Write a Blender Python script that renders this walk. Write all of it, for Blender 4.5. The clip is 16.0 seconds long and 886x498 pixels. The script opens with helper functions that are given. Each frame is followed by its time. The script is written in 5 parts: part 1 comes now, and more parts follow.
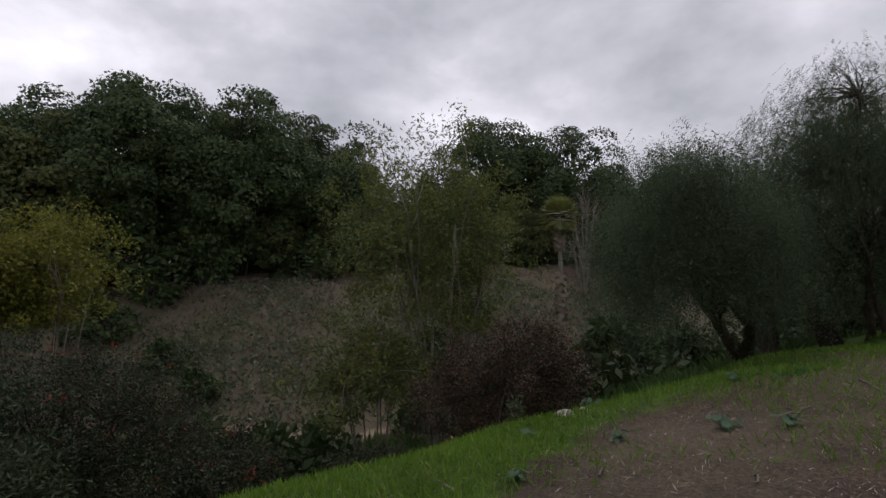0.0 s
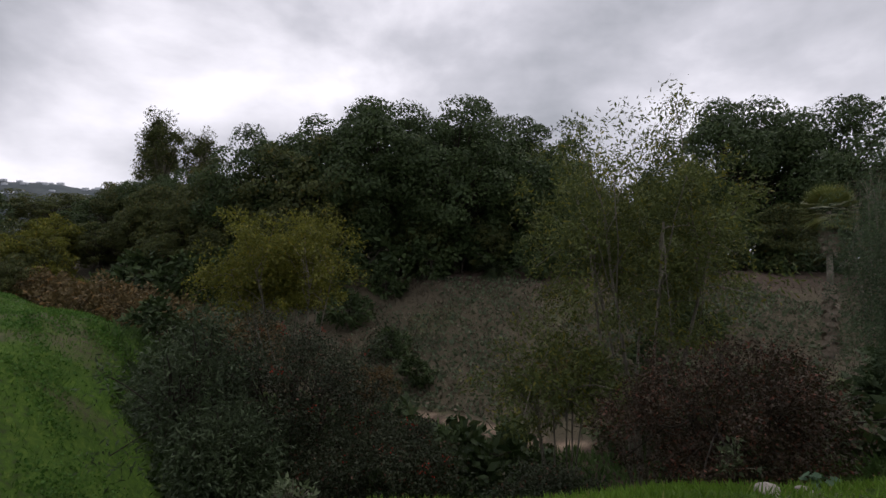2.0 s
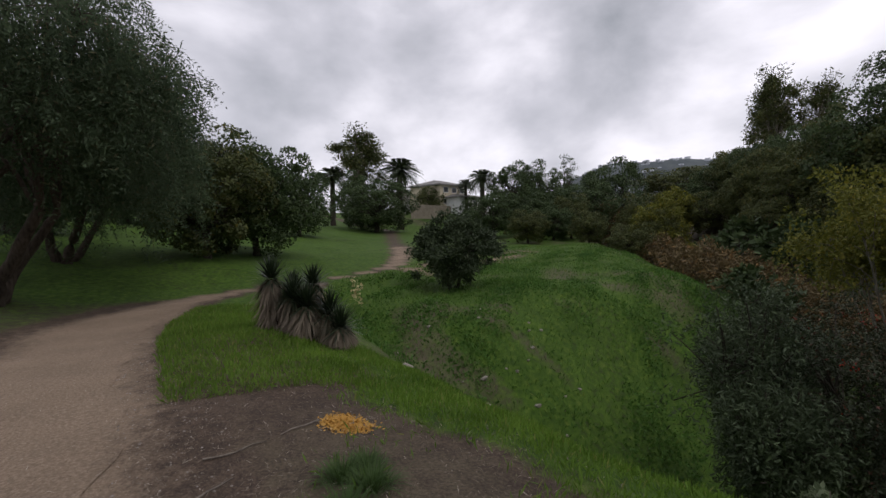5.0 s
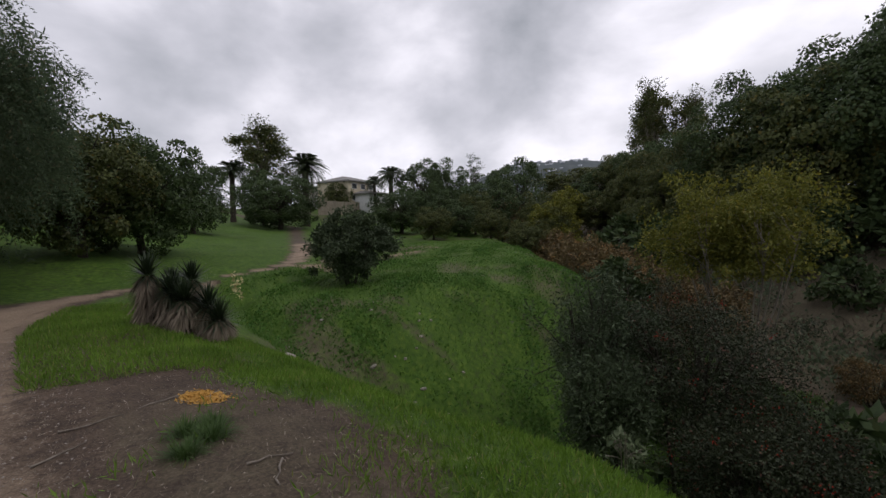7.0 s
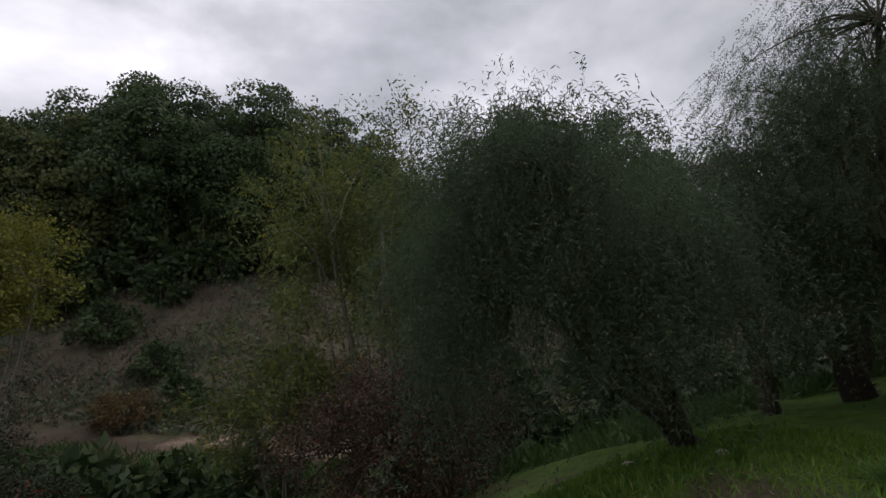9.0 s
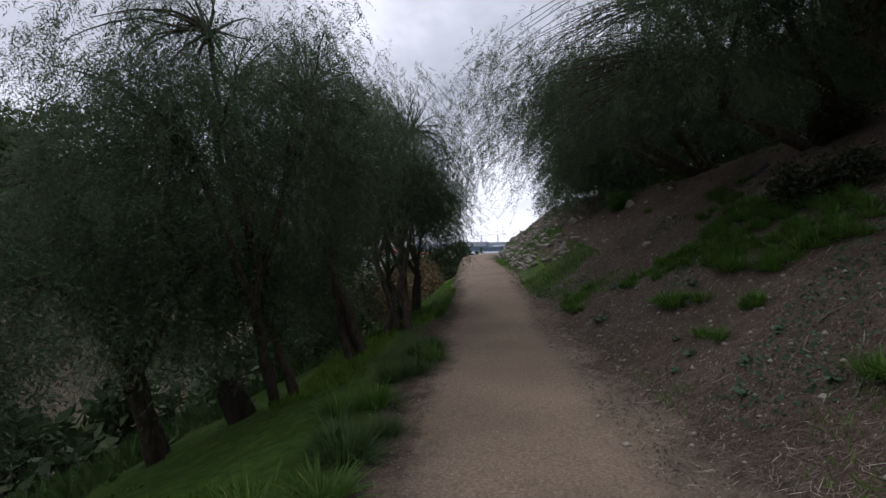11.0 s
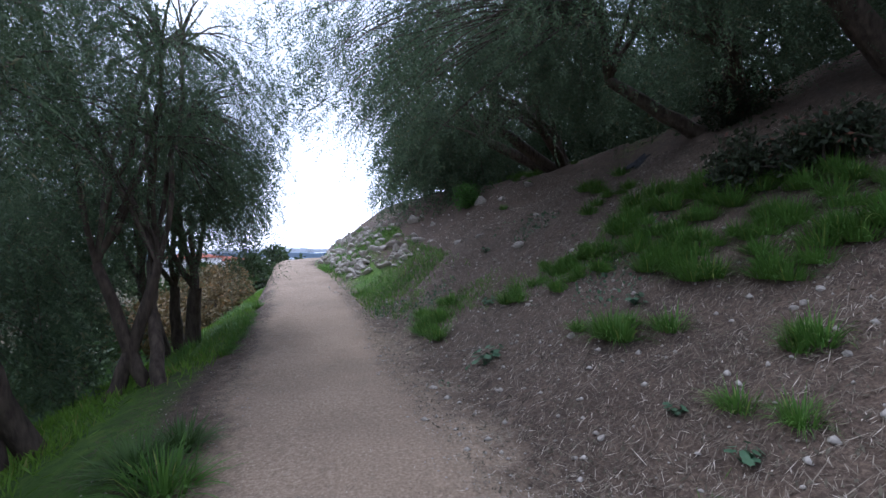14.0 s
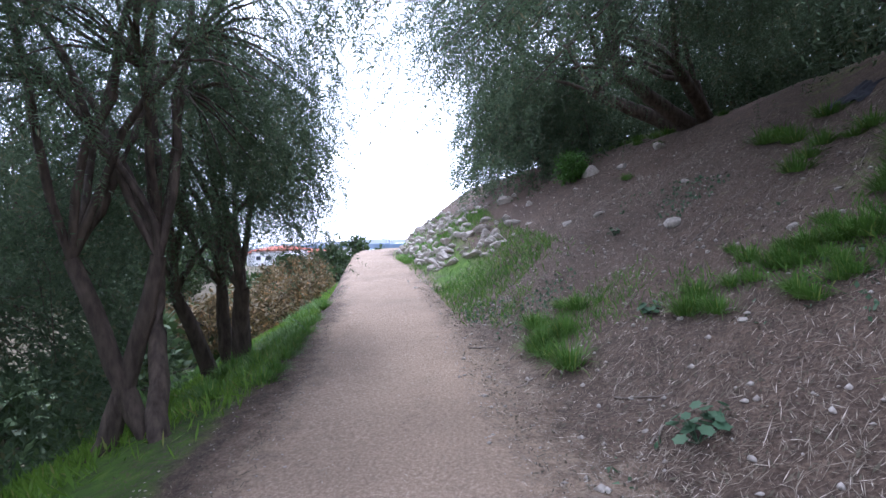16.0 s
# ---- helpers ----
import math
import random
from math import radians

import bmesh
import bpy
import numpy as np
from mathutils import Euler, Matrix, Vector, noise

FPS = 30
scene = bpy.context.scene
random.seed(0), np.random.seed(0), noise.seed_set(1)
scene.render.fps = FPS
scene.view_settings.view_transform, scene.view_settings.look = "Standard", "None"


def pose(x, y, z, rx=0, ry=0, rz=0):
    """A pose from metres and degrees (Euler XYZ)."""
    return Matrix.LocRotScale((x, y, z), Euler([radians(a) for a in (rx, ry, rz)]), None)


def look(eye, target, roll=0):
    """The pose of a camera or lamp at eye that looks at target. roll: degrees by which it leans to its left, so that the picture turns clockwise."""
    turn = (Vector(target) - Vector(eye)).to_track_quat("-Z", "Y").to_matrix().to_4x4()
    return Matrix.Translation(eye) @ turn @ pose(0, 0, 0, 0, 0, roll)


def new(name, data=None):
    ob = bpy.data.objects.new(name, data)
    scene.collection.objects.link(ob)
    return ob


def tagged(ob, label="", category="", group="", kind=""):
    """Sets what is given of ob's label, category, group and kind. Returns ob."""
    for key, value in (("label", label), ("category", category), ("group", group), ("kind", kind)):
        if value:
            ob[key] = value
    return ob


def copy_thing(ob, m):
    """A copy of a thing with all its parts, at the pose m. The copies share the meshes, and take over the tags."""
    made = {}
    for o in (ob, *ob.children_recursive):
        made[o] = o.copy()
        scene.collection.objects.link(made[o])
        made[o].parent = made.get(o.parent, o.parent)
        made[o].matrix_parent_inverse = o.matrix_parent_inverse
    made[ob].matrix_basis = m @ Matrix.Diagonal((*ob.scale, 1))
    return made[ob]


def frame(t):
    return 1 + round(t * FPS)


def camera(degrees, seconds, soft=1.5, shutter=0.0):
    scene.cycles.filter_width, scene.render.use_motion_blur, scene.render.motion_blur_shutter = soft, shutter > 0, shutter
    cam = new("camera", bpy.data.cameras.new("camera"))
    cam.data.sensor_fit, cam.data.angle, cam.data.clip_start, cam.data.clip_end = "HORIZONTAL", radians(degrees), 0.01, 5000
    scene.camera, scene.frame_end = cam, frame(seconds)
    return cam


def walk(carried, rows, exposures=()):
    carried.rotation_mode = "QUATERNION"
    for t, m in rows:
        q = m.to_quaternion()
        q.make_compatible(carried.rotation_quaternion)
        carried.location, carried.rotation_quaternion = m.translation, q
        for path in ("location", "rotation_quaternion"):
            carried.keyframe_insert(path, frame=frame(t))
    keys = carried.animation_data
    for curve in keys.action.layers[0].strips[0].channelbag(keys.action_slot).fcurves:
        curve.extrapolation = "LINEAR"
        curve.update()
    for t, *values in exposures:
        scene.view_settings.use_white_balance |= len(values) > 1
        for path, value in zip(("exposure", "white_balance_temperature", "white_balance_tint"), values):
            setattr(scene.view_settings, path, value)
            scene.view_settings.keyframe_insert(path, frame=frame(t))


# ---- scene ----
cam = camera(85.6, 16.0)
PATH = [
    (0, (-0.305, -0.15, 1.272), (0.607, 1.63, 1.269), -1.7),
    (0.5, (-0.033, -0.045, 1.271), (0.701, 1.815, 1.271), -2.5),
    (1, (0.236, 0.062, 1.258), (0.794, 1.983, 1.273), -1.8),
    (1.5, (0.465, 0.194, 1.246), (0.882, 2.15, 1.265), -1.0),
    (2, (0.689, 0.334, 1.24), (0.733, 2.334, 1.261), -0.9),
    (2.5, (0.874, 0.459, 1.277), (0.518, 2.427, 1.288), -0.5),
    (3, (1.085, 0.48, 1.333), (0.346, 2.339, 1.329), -0.9),
    (3.5, (1.319, 0.434, 1.375), (0.216, 2.103, 1.362), -0.6),
    (4, (1.489, 0.412, 1.409), (0.049, 1.799, 1.353), -0.9),
    (4.5, (1.634, 0.483, 1.409), (-0.09, 1.495, 1.336), -1.4),
    (4.7, (1.7, 0.504, 1.405), (-0.105, 1.362, 1.335), -1.7),
    (6.8, (2.803, 0.706, 1.36), (1.068, 1.697, 1.265), -2.5),
    (7, (2.904, 0.722, 1.367), (1.284, 1.891, 1.272), -1.8),
    (7.5, (3.177, 0.64, 1.422), (1.972, 2.235, 1.363), -1.4),
    (8, (3.475, 0.584, 1.468), (2.81, 2.47, 1.426), -1.6),
    (8.2, (3.567, 0.61, 1.481), (3.173, 2.571, 1.45), -0.5),
    (8.5, (3.695, 0.673, 1.491), (3.772, 2.671, 1.463), -1.8),
    (8.8, (3.85, 0.737, 1.493), (4.301, 2.685, 1.453), -2.2),
    (9, (3.989, 0.749, 1.491), (4.683, 2.624, 1.465), -2.2),
    (9.4, (4.388, 0.701, 1.514), (5.466, 2.385, 1.468), -1.9),
    (9.5, (4.498, 0.677, 1.516), (5.662, 2.303, 1.482), -2.3),
    (10, (5.068, 0.501, 1.516), (6.581, 1.808, 1.482), -3.4),
    (10.2, (5.296, 0.474, 1.526), (6.924, 1.635, 1.488), -3.1),
    (12.3, (7.907, 0.706, 1.276), (9.886, 0.417, 1.263), -2.0),
    (12.5, (8.152, 0.741, 1.267), (10.13, 0.44, 1.254), -1.9),
    (13, (8.755, 0.853, 1.243), (10.733, 0.558, 1.235), -1.3),
    (13.5, (9.362, 0.958, 1.22), (11.338, 0.652, 1.214), -1.3),
    (14, (9.995, 1.062, 1.231), (11.978, 0.809, 1.211), -0.9),
    (14.5, (10.63, 1.161, 1.221), (12.622, 0.979, 1.192), -1.5),
    (15, (11.269, 1.206, 1.199), (13.266, 1.107, 1.151), -1.9),
    (15.5, (11.89, 1.274, 1.174), (13.889, 1.29, 1.117), -1.6),
    (16, (12.501, 1.289, 1.142), (14.499, 1.361, 1.084), -2.2),
]
EXPOSURES = [(0.0, 0.15, 6550, 11), (10.2, 0.15, 6500, 10), (12.3, 0.85, 5250, 8), (14.0, 1.65, 5250, 11), (16.0, 2.42, 5300, 16)]
walk(cam, [(t, look(eye, target, roll)) for t, eye, target, roll in PATH], EXPOSURES)

# ---- world and sun ----
world = bpy.data.worlds.new("overcast_sky")
scene.world = world
world.use_nodes = True
wn, wl = world.node_tree.nodes, world.node_tree.links
wn.clear()
w_out = wn.new("ShaderNodeOutputWorld")
w_bg = wn.new("ShaderNodeBackground")
w_tc = wn.new("ShaderNodeTexCoord")
w_map = wn.new("ShaderNodeMapping")
w_map.inputs["Scale"].default_value = (1.0, 1.0, 1.7)
w_map.inputs["Location"].default_value = (0.35, 0.1, 0.2)
w_n1 = wn.new("ShaderNodeTexNoise")
w_n1.inputs["Scale"].default_value = 2.3
w_n1.inputs["Detail"].default_value = 9.0
w_n1.inputs["Roughness"].default_value = 0.5
w_n1.inputs["Distortion"].default_value = 0.15
w_ramp = wn.new("ShaderNodeValToRGB")
e = w_ramp.color_ramp.elements
e[0].position, e[0].color = 0.33, (0.34, 0.355, 0.40, 1)
e[1].position, e[1].color = 0.65, (1.0, 0.98, 1.07, 1)
e.new(0.49).color = (0.60, 0.60, 0.67, 1)
w_sky = wn.new("ShaderNodeTexSky")
w_sky.sky_type, w_sky.sun_disc = "NISHITA", False
w_sky.sun_elevation, w_sky.sun_rotation = radians(38), radians(60)
w_sc = wn.new("ShaderNodeVectorMath")
w_sc.operation = "SCALE"
w_sc.inputs["Scale"].default_value = 0.06
w_mix = wn.new("ShaderNodeMix")
w_mix.data_type = "RGBA"
w_mix.inputs["Factor"].default_value = 0.94
wl.new(w_tc.outputs["Generated"], w_map.inputs["Vector"])
wl.new(w_map.outputs["Vector"], w_n1.inputs["Vector"])
wl.new(w_n1.outputs["Fac"], w_ramp.inputs["Fac"])
wl.new(w_sky.outputs["Color"], w_sc.inputs[0])
wl.new(w_sc.outputs["Vector"], w_mix.inputs["A"])
wl.new(w_ramp.outputs["Color"], w_mix.inputs["B"])
wl.new(w_mix.outputs["Result"], w_bg.inputs["Color"])
w_bg.inputs["Strength"].default_value = 1.0
wl.new(w_bg.outputs["Background"], w_out.inputs["Surface"])
sun = new("sun", bpy.data.lights.new("sun", "SUN"))
sun.data.energy, sun.data.angle, sun.data.color = 0.6, radians(25), (1.0, 0.96, 0.9)
sun.matrix_world = look((0, 0, 30), (-14, -8, 6))

# ---- materials ----


def material(name, rough=0.8, metal=0.0):
    m = bpy.data.materials.new(name)
    m.use_nodes = True
    b = m.node_tree.nodes["Principled BSDF"]
    b.inputs["Roughness"].default_value, b.inputs["Metallic"].default_value = rough, metal
    b.inputs["Specular IOR Level"].default_value = 0.25
    return m, m.node_tree.nodes, m.node_tree.links, b


def ramp(n, stops):
    r = n.new("ShaderNodeValToRGB")
    el = r.color_ramp.elements
    el[0].position, el[0].color = stops[0][0], (*stops[0][1], 1)
    el[1].position, el[1].color = stops[-1][0], (*stops[-1][1], 1)
    for p, c in stops[1:-1]:
        el.new(p).color = (*c, 1)
    return r


def noise_tex(n, l, scale, detail=4.0, rough=0.55, coord="Object", stretch=None):
    tc = n.new("ShaderNodeTexCoord")
    t = n.new("ShaderNodeTexNoise")
    t.inputs["Scale"].default_value, t.inputs["Detail"].default_value, t.inputs["Roughness"].default_value = scale, detail, rough
    if stretch:
        mp = n.new("ShaderNodeMapping")
        mp.inputs["Scale"].default_value = stretch
        l.new(tc.outputs[coord], mp.inputs["Vector"])
        l.new(mp.outputs["Vector"], t.inputs["Vector"])
    else:
        l.new(tc.outputs[coord], t.inputs["Vector"])
    return t


def mixc(n, l, fac, a, b, blend="MIX"):
    m = n.new("ShaderNodeMix")
    m.data_type, m.blend_type = "RGBA", blend
    for key, v in (("Factor", fac), ("A", a), ("B", b)):
        if isinstance(v, (int, float)):
            m.inputs[key].default_value = v
        elif isinstance(v, tuple):
            m.inputs[key].default_value = (*v, 1)
        else:
            l.new(v, m.inputs[key])
    return m.outputs["Result"]


def bump(n, l, b, height, strength, dist=0.02):
    bp = n.new("ShaderNodeBump")
    bp.inputs["Strength"].default_value, bp.inputs["Distance"].default_value = strength, dist
    l.new(height, bp.inputs["Height"])
    l.new(bp.outputs["Normal"], b.inputs["Normal"])


def leaf_mat(name, dark, light, odd=None, odd_share=0.0, glow=0.25, rough=0.6):
    """Foliage: colour differs from leaf to leaf and from clump to clump; light passes through in part."""
    m, n, l, b = material(name, rough)
    g = n.new("ShaderNodeNewGeometry")
    r = ramp(n, [(0.0, dark), (1.0, light)])
    t = noise_tex(n, l, 0.9, 2.0)
    mx = n.new("ShaderNodeMath")
    mx.operation = "MULTIPLY_ADD"
    l.new(t.outputs["Fac"], mx.inputs[0])
    mx.inputs[1].default_value = 1.3
    sub = n.new("ShaderNodeMath")
    sub.operation = "MULTIPLY_ADD"
    l.new(g.outputs["Random Per Island"], sub.inputs[0])
    sub.inputs[1].default_value, sub.inputs[2].default_value = 0.5, -0.45
    l.new(sub.outputs[0], mx.inputs[2])
    l.new(mx.outputs[0], r.inputs["Fac"])
    col = r.outputs["Color"]
    if odd:
        th = n.new("ShaderNodeMath")
        th.operation = "LESS_THAN"
        l.new(g.outputs["Random Per Island"], th.inputs[0])
        th.inputs[1].default_value = odd_share
        col = mixc(n, l, th.outputs[0], col, odd)
    l.new(col, b.inputs["Base Color"])
    tr = n.new("ShaderNodeBsdfTranslucent")
    l.new(col, tr.inputs["Color"])
    ms = n.new("ShaderNodeMixShader")
    ms.inputs["Fac"].default_value = glow
    l.new(b.outputs["BSDF"], ms.inputs[1])
    l.new(tr.outputs["BSDF"], ms.inputs[2])
    l.new(ms.outputs["Shader"], n["Material Output"].inputs["Surface"])
    return m


def plain_mat(name, dark, light, scale=6.0, rough=0.8, relief=0.3, stretch=None, metal=0.0, dist=0.02):
    m, n, l, b = material(name, rough, metal)
    t = noise_tex(n, l, scale, 6.0, 0.6, stretch=stretch)
    big = noise_tex(n, l, scale * 0.17, 3.0)
    r = ramp(n, [(0.3, dark), (0.7, light)])
    l.new(t.outputs["Fac"], r.inputs["Fac"])
    r2 = ramp(n, [(0.3, (0.72, 0.72, 0.72)), (0.7, (1.0, 1.0, 1.0))])
    l.new(big.outputs["Fac"], r2.inputs["Fac"])
    l.new(mixc(n, l, 1.0, r.outputs["Color"], r2.outputs["Color"], "MULTIPLY"), b.inputs["Base Color"])
    bump(n, l, b, t.outputs["Fac"], relief, dist)
    return m


PEPPER = leaf_mat("pepper_leaf", (0.034, 0.058, 0.030), (0.122, 0.168, 0.088), (0.13, 0.13, 0.07), 0.06, 0.42)
OAK = leaf_mat("oak_leaf", (0.022, 0.040, 0.014), (0.078, 0.116, 0.038), (0.07, 0.09, 0.03), 0.05, 0.2)
OLIVE = leaf_mat("olive_leaf", (0.034, 0.048, 0.016), (0.115, 0.13, 0.038), (0.12, 0.10, 0.02), 0.05, 0.25)
WILLOW = leaf_mat("willow_leaf", (0.052, 0.074, 0.024), (0.155, 0.18, 0.05), (0.19, 0.18, 0.03), 0.12, 0.35)
YELLOW = leaf_mat("yellow_leaf", (0.07, 0.083, 0.016), (0.21, 0.21, 0.034), (0.22, 0.20, 0.03), 0.12, 0.35)
TOYON = leaf_mat("toyon_leaf", (0.016, 0.024, 0.012), (0.050, 0.060, 0.028), (0.10, 0.045, 0.03), 0.05, 0.15)
TOYON_RED = leaf_mat("reddish_shrub_leaf", (0.022, 0.018, 0.012), (0.085, 0.055, 0.032), (0.15, 0.055, 0.035), 0.10, 0.15)
GREYGREEN = leaf_mat("greygreen_leaf", (0.028, 0.044, 0.022), (0.088, 0.118, 0.056), None, 0, 0.2)
PALM_LEAF = leaf_mat("palm_leaf", (0.09, 0.115, 0.032), (0.27, 0.29, 0.09), (0.16, 0.15, 0.04), 0.12, 0.2, 0.45)
PALM_DARK = leaf_mat("dark_palm_leaf", (0.016, 0.026, 0.012), (0.06, 0.08, 0.03), None, 0, 0.15, 0.45)
YUCCA_LEAF = leaf_mat("yucca_leaf", (0.012, 0.022, 0.012), (0.045, 0.065, 0.028), None, 0, 0.08, 0.4)
DEAD_LEAF = leaf_mat("dead_leaf", (0.11, 0.085, 0.06), (0.30, 0.25, 0.19), None, 0, 0.1, 0.8)
DRY_BRUSH = leaf_mat("dry_brush", (0.048, 0.041, 0.028), (0.125, 0.107, 0.076), None, 0, 0.1, 0.9)
RUSSET = leaf_mat("russet_leaf", (0.07, 0.055, 0.025), (0.17, 0.12, 0.05), (0.22, 0.13, 0.05), 0.1, 0.2)
GRASS = leaf_mat("grass_blade", (0.065, 0.130, 0.014), (0.180, 0.300, 0.040), (0.22, 0.24, 0.07), 0.06, 0.35)
GRASS_LONG = leaf_mat("long_grass_blade", (0.046, 0.104, 0.016), (0.132, 0.242, 0.045), (0.20, 0.25, 0.06), 0.05, 0.35)
GRASS_DARK = leaf_mat("dark_grass_blade", (0.036, 0.072, 0.018), (0.105, 0.170, 0.050), None, 0, 0.3)
WEED = leaf_mat("weed_leaf", (0.040, 0.110, 0.018), (0.120, 0.230, 0.045), None, 0, 0.3)
MALLOW = leaf_mat("mallow_leaf", (0.045, 0.095, 0.050), (0.130, 0.200, 0.115), None, 0, 0.3)
CREEPER = leaf_mat("creeper_leaf", (0.055, 0.080, 0.046), (0.150, 0.185, 0.105), (0.20, 0.17, 0.12), 0.15, 0.25)
STRAW = leaf_mat("straw", (0.09, 0.07, 0.052), (0.30, 0.255, 0.20), (0.46, 0.40, 0.33), 0.12, 0.05, 0.9)
BERRY = plain_mat("red_berry", (0.25, 0.02, 0.01), (0.4, 0.04, 0.02), 30)
BARK = plain_mat("pepper_bark", (0.035, 0.026, 0.020), (0.13, 0.10, 0.078), 14, 0.9, 0.9, (1, 1, 0.3), dist=0.03)
BARK_PALE = plain_mat("pale_bark", (0.13, 0.115, 0.09), (0.30, 0.27, 0.22), 10, 0.9, 0.5, (1, 1, 0.3))
BARK_DARK = plain_mat("dark_bark", (0.025, 0.02, 0.016), (0.08, 0.065, 0.05), 10, 0.9, 0.6, (1, 1, 0.3))
LIMESTONE = plain_mat("pale_stone", (0.23, 0.20, 0.17), (0.48, 0.44, 0.385), 9, 0.85, 0.6)
WOOD_LITTER = plain_mat("dead_wood", (0.10, 0.08, 0.065), (0.30, 0.26, 0.22), 12, 0.9, 0.4)

# ---- the lie of the land ----
PX = [-60, -34, -27, -21.8, -19.5, -17.5, -15.5, -12.8, -10, -7, -4, -1.5, 1, 4, 8, 10.85, 15.2, 21.5, 30, 36, 41, 46, 60]
PY = [22, 13.5, 11.4, 9.0, 6.2, 2.8, 0.7, -0.9, -1.5, -1.5, -1.15, -0.9, -0.5, -0.1, 0.5, 1.0, 1.75, 2.7, 4.6, 6.0, 6.4, 4.5, 0]
RX = [-400, -60, -40, -12, 1, 5, 12, 20, 35, 60, 400]
RY = [300, 62, 47, 31, 25.5, 23, 19.5, 18, 19, 26, 90]
_fx = np.arange(-60, 60.01, 0.25)
_fy = np.interp(_fx, PX, PY)
_k = np.hanning(15)
_fy = np.convolve(np.pad(_fy, 7, mode="edge"), _k / _k.sum(), "valid")


def path_y(x):
    return np.interp(x, _fx, _fy)


def path_z(x):
    return np.interp(x, [-60, -30, -20, -10, -4, 0, 2, 5, 8, 12.5, 18, 30, 40, 60], [0.5, 0.0, -0.5, -0.35, -0.2, -0.2, -0.1, -0.02, -0.2, -0.34, -0.38, 0.2, 0.4, 0.3])


def sstep(a, b, v):
    t = np.clip((v - a) / (b - a), 0, 1)
    return t * t * (3 - 2 * t)


def smin(a, b, k):
    h = np.clip(0.5 + 0.5 * (b - a) / k, 0, 1)
    return b * (1 - h) + a * h - k * h * (1 - h)


def wave(x, y, f, p):
    """A cheap smooth unevenness, about -1 to 1."""
    return (np.sin(x * f + 1.3 * np.sin(y * f * 0.7 + p) + p) + np.sin(y * f * 1.13 + 1.1 * np.sin(x * f * 0.8 - p) + 2.1 * p)
            + 0.5 * np.sin((x + y) * f * 2.1 + p)) / 2.5


def height(x, y):
    """The ground's height at x, y (arrays)."""
    x, y = np.asarray(x, float), np.asarray(y, float)
    s = y - path_y(x)
    zp = path_z(x)
    # bank above the path, towards -y
    up = np.maximum(-s - 1.25, 0)
    steep = np.interp(x, [-30, -10, -3, 3, 7, 60], [0.10, 0.12, 0.2, 0.45, 0.68, 0.68])
    rise = steep * (up - 0.5 * (1 - np.exp(-up / 0.5)))
    rise = rise + 0.55 * sstep(22, 27, x) * (1 - sstep(38, 44, x)) * sstep(0.15, 1.3, up)
    cap = np.interp(x, [12, 17, 24, 60], [6.5, 4.6, 3.0, 2.6])
    rise = np.where(rise > cap, cap + 1.8 * np.tanh((rise - cap) / 4), rise)
    top = zp + rise
    # shoulder below the path, towards +y
    dn = np.maximum(s - 1.3, 0)
    drop = np.interp(x, [-8, 0, 5, 8, 11, 14, 60], [0.08, 0.09, 0.10, 0.20, 0.32, 0.38, 0.38]) * dn * (1 - np.exp(-dn / 1.4))
    lip = dn - np.interp(x, [-12, -5, 0, 2, 5, 8, 11, 20], [1.6, 2.6, 2.95, 2.5, 2.2, 2.5, 2.3, 2.0])
    drop = drop + np.interp(x, [-12, -5, 6, 9, 13], [0.25, 0.5, 0.52, 0.25, 0.0]) * np.logaddexp(0, lip * 3) / 3
    top = top - drop
    # meadow to the west
    far_w = np.maximum(np.hypot(x, y * 0.6) - 18, 0)
    top = top + np.where(x < 0, 1, 0) * sstep(-10, -26, x) * (0.0007 * np.minimum(far_w, 110) ** 2)
    west = sstep(-6, -14, x)
    top = top * (1 - west) + west * np.where(s > 0, np.maximum(top, -1.0 + 0.0007 * np.minimum(far_w, 110) ** 2), top)
    top = top + 3.2 * np.exp(-((x + 90) ** 2 + (y - 44) ** 2) / 200)
    # small gully that runs from the meadow into the ravine
    gx = np.interp(y, [2, 4.5, 6, 9, 14, 20], [-22, -13, -8, -3, 1.5, 3])
    gd = np.abs(x - gx) * 0.62
    g = np.interp(y, [2.5, 4.5, 7, 10, 15], [0, 0.7, 1.2, 1.8, 1.8]) * np.exp(-(gd / 2.5) ** 2)
    top = top - g
    # ravine
    yf = np.interp(x, RX, RY)
    q = (y - yf) * 0.86
    zf = np.interp(x, [-200, -40, -12, 0, 40, 80], [2.5, -4.0, -6.6, -7.4, -8.6, -11])
    near = zf + np.interp(x, [-30, -12, 4, 12, 30], [0.62, 0.6, 0.57, 0.68, 0.74]) * np.maximum(-q - 0.9, 0) + 9 * sstep(1.5, -1.5, s)
    top = top + 1.0 * np.exp(-((x + 25) ** 2 + (y - 22) ** 2) / 90)
    z = smin(top, near, 0.8)
    z = np.where(x > -20, np.maximum(z, zf - 0.1 + 0.06 * np.maximum(-q - 0.9, 0)), z)
    far = zf + (7.0 + np.interp(x, [-60, 0, 60], [1.5, 0, 0.5])) * sstep(0.6, 20, q) ** 0.9 + 0.03 * np.maximum(q - 18, 0)
    z = np.where(q > -0.9, np.maximum(far, zf), z)
    # the land falls to the harbour in the east
    ease = sstep(46, 100, x)
    z = z * (1 - ease) + ease * (-2.0 - 0.04 * (np.minimum(x, 500) - 60) - 0.12 * np.clip(x - 500, 0, 200))
    amp = 0.03 + 0.10 * sstep(1.0, 4.0, np.abs(s)) + 0.15 * sstep(6, 25, np.abs(s))
    z = z + amp * wave(x, y, 0.9, 0.4) + 0.35 * amp * wave(x, y, 2.7, 1.7)
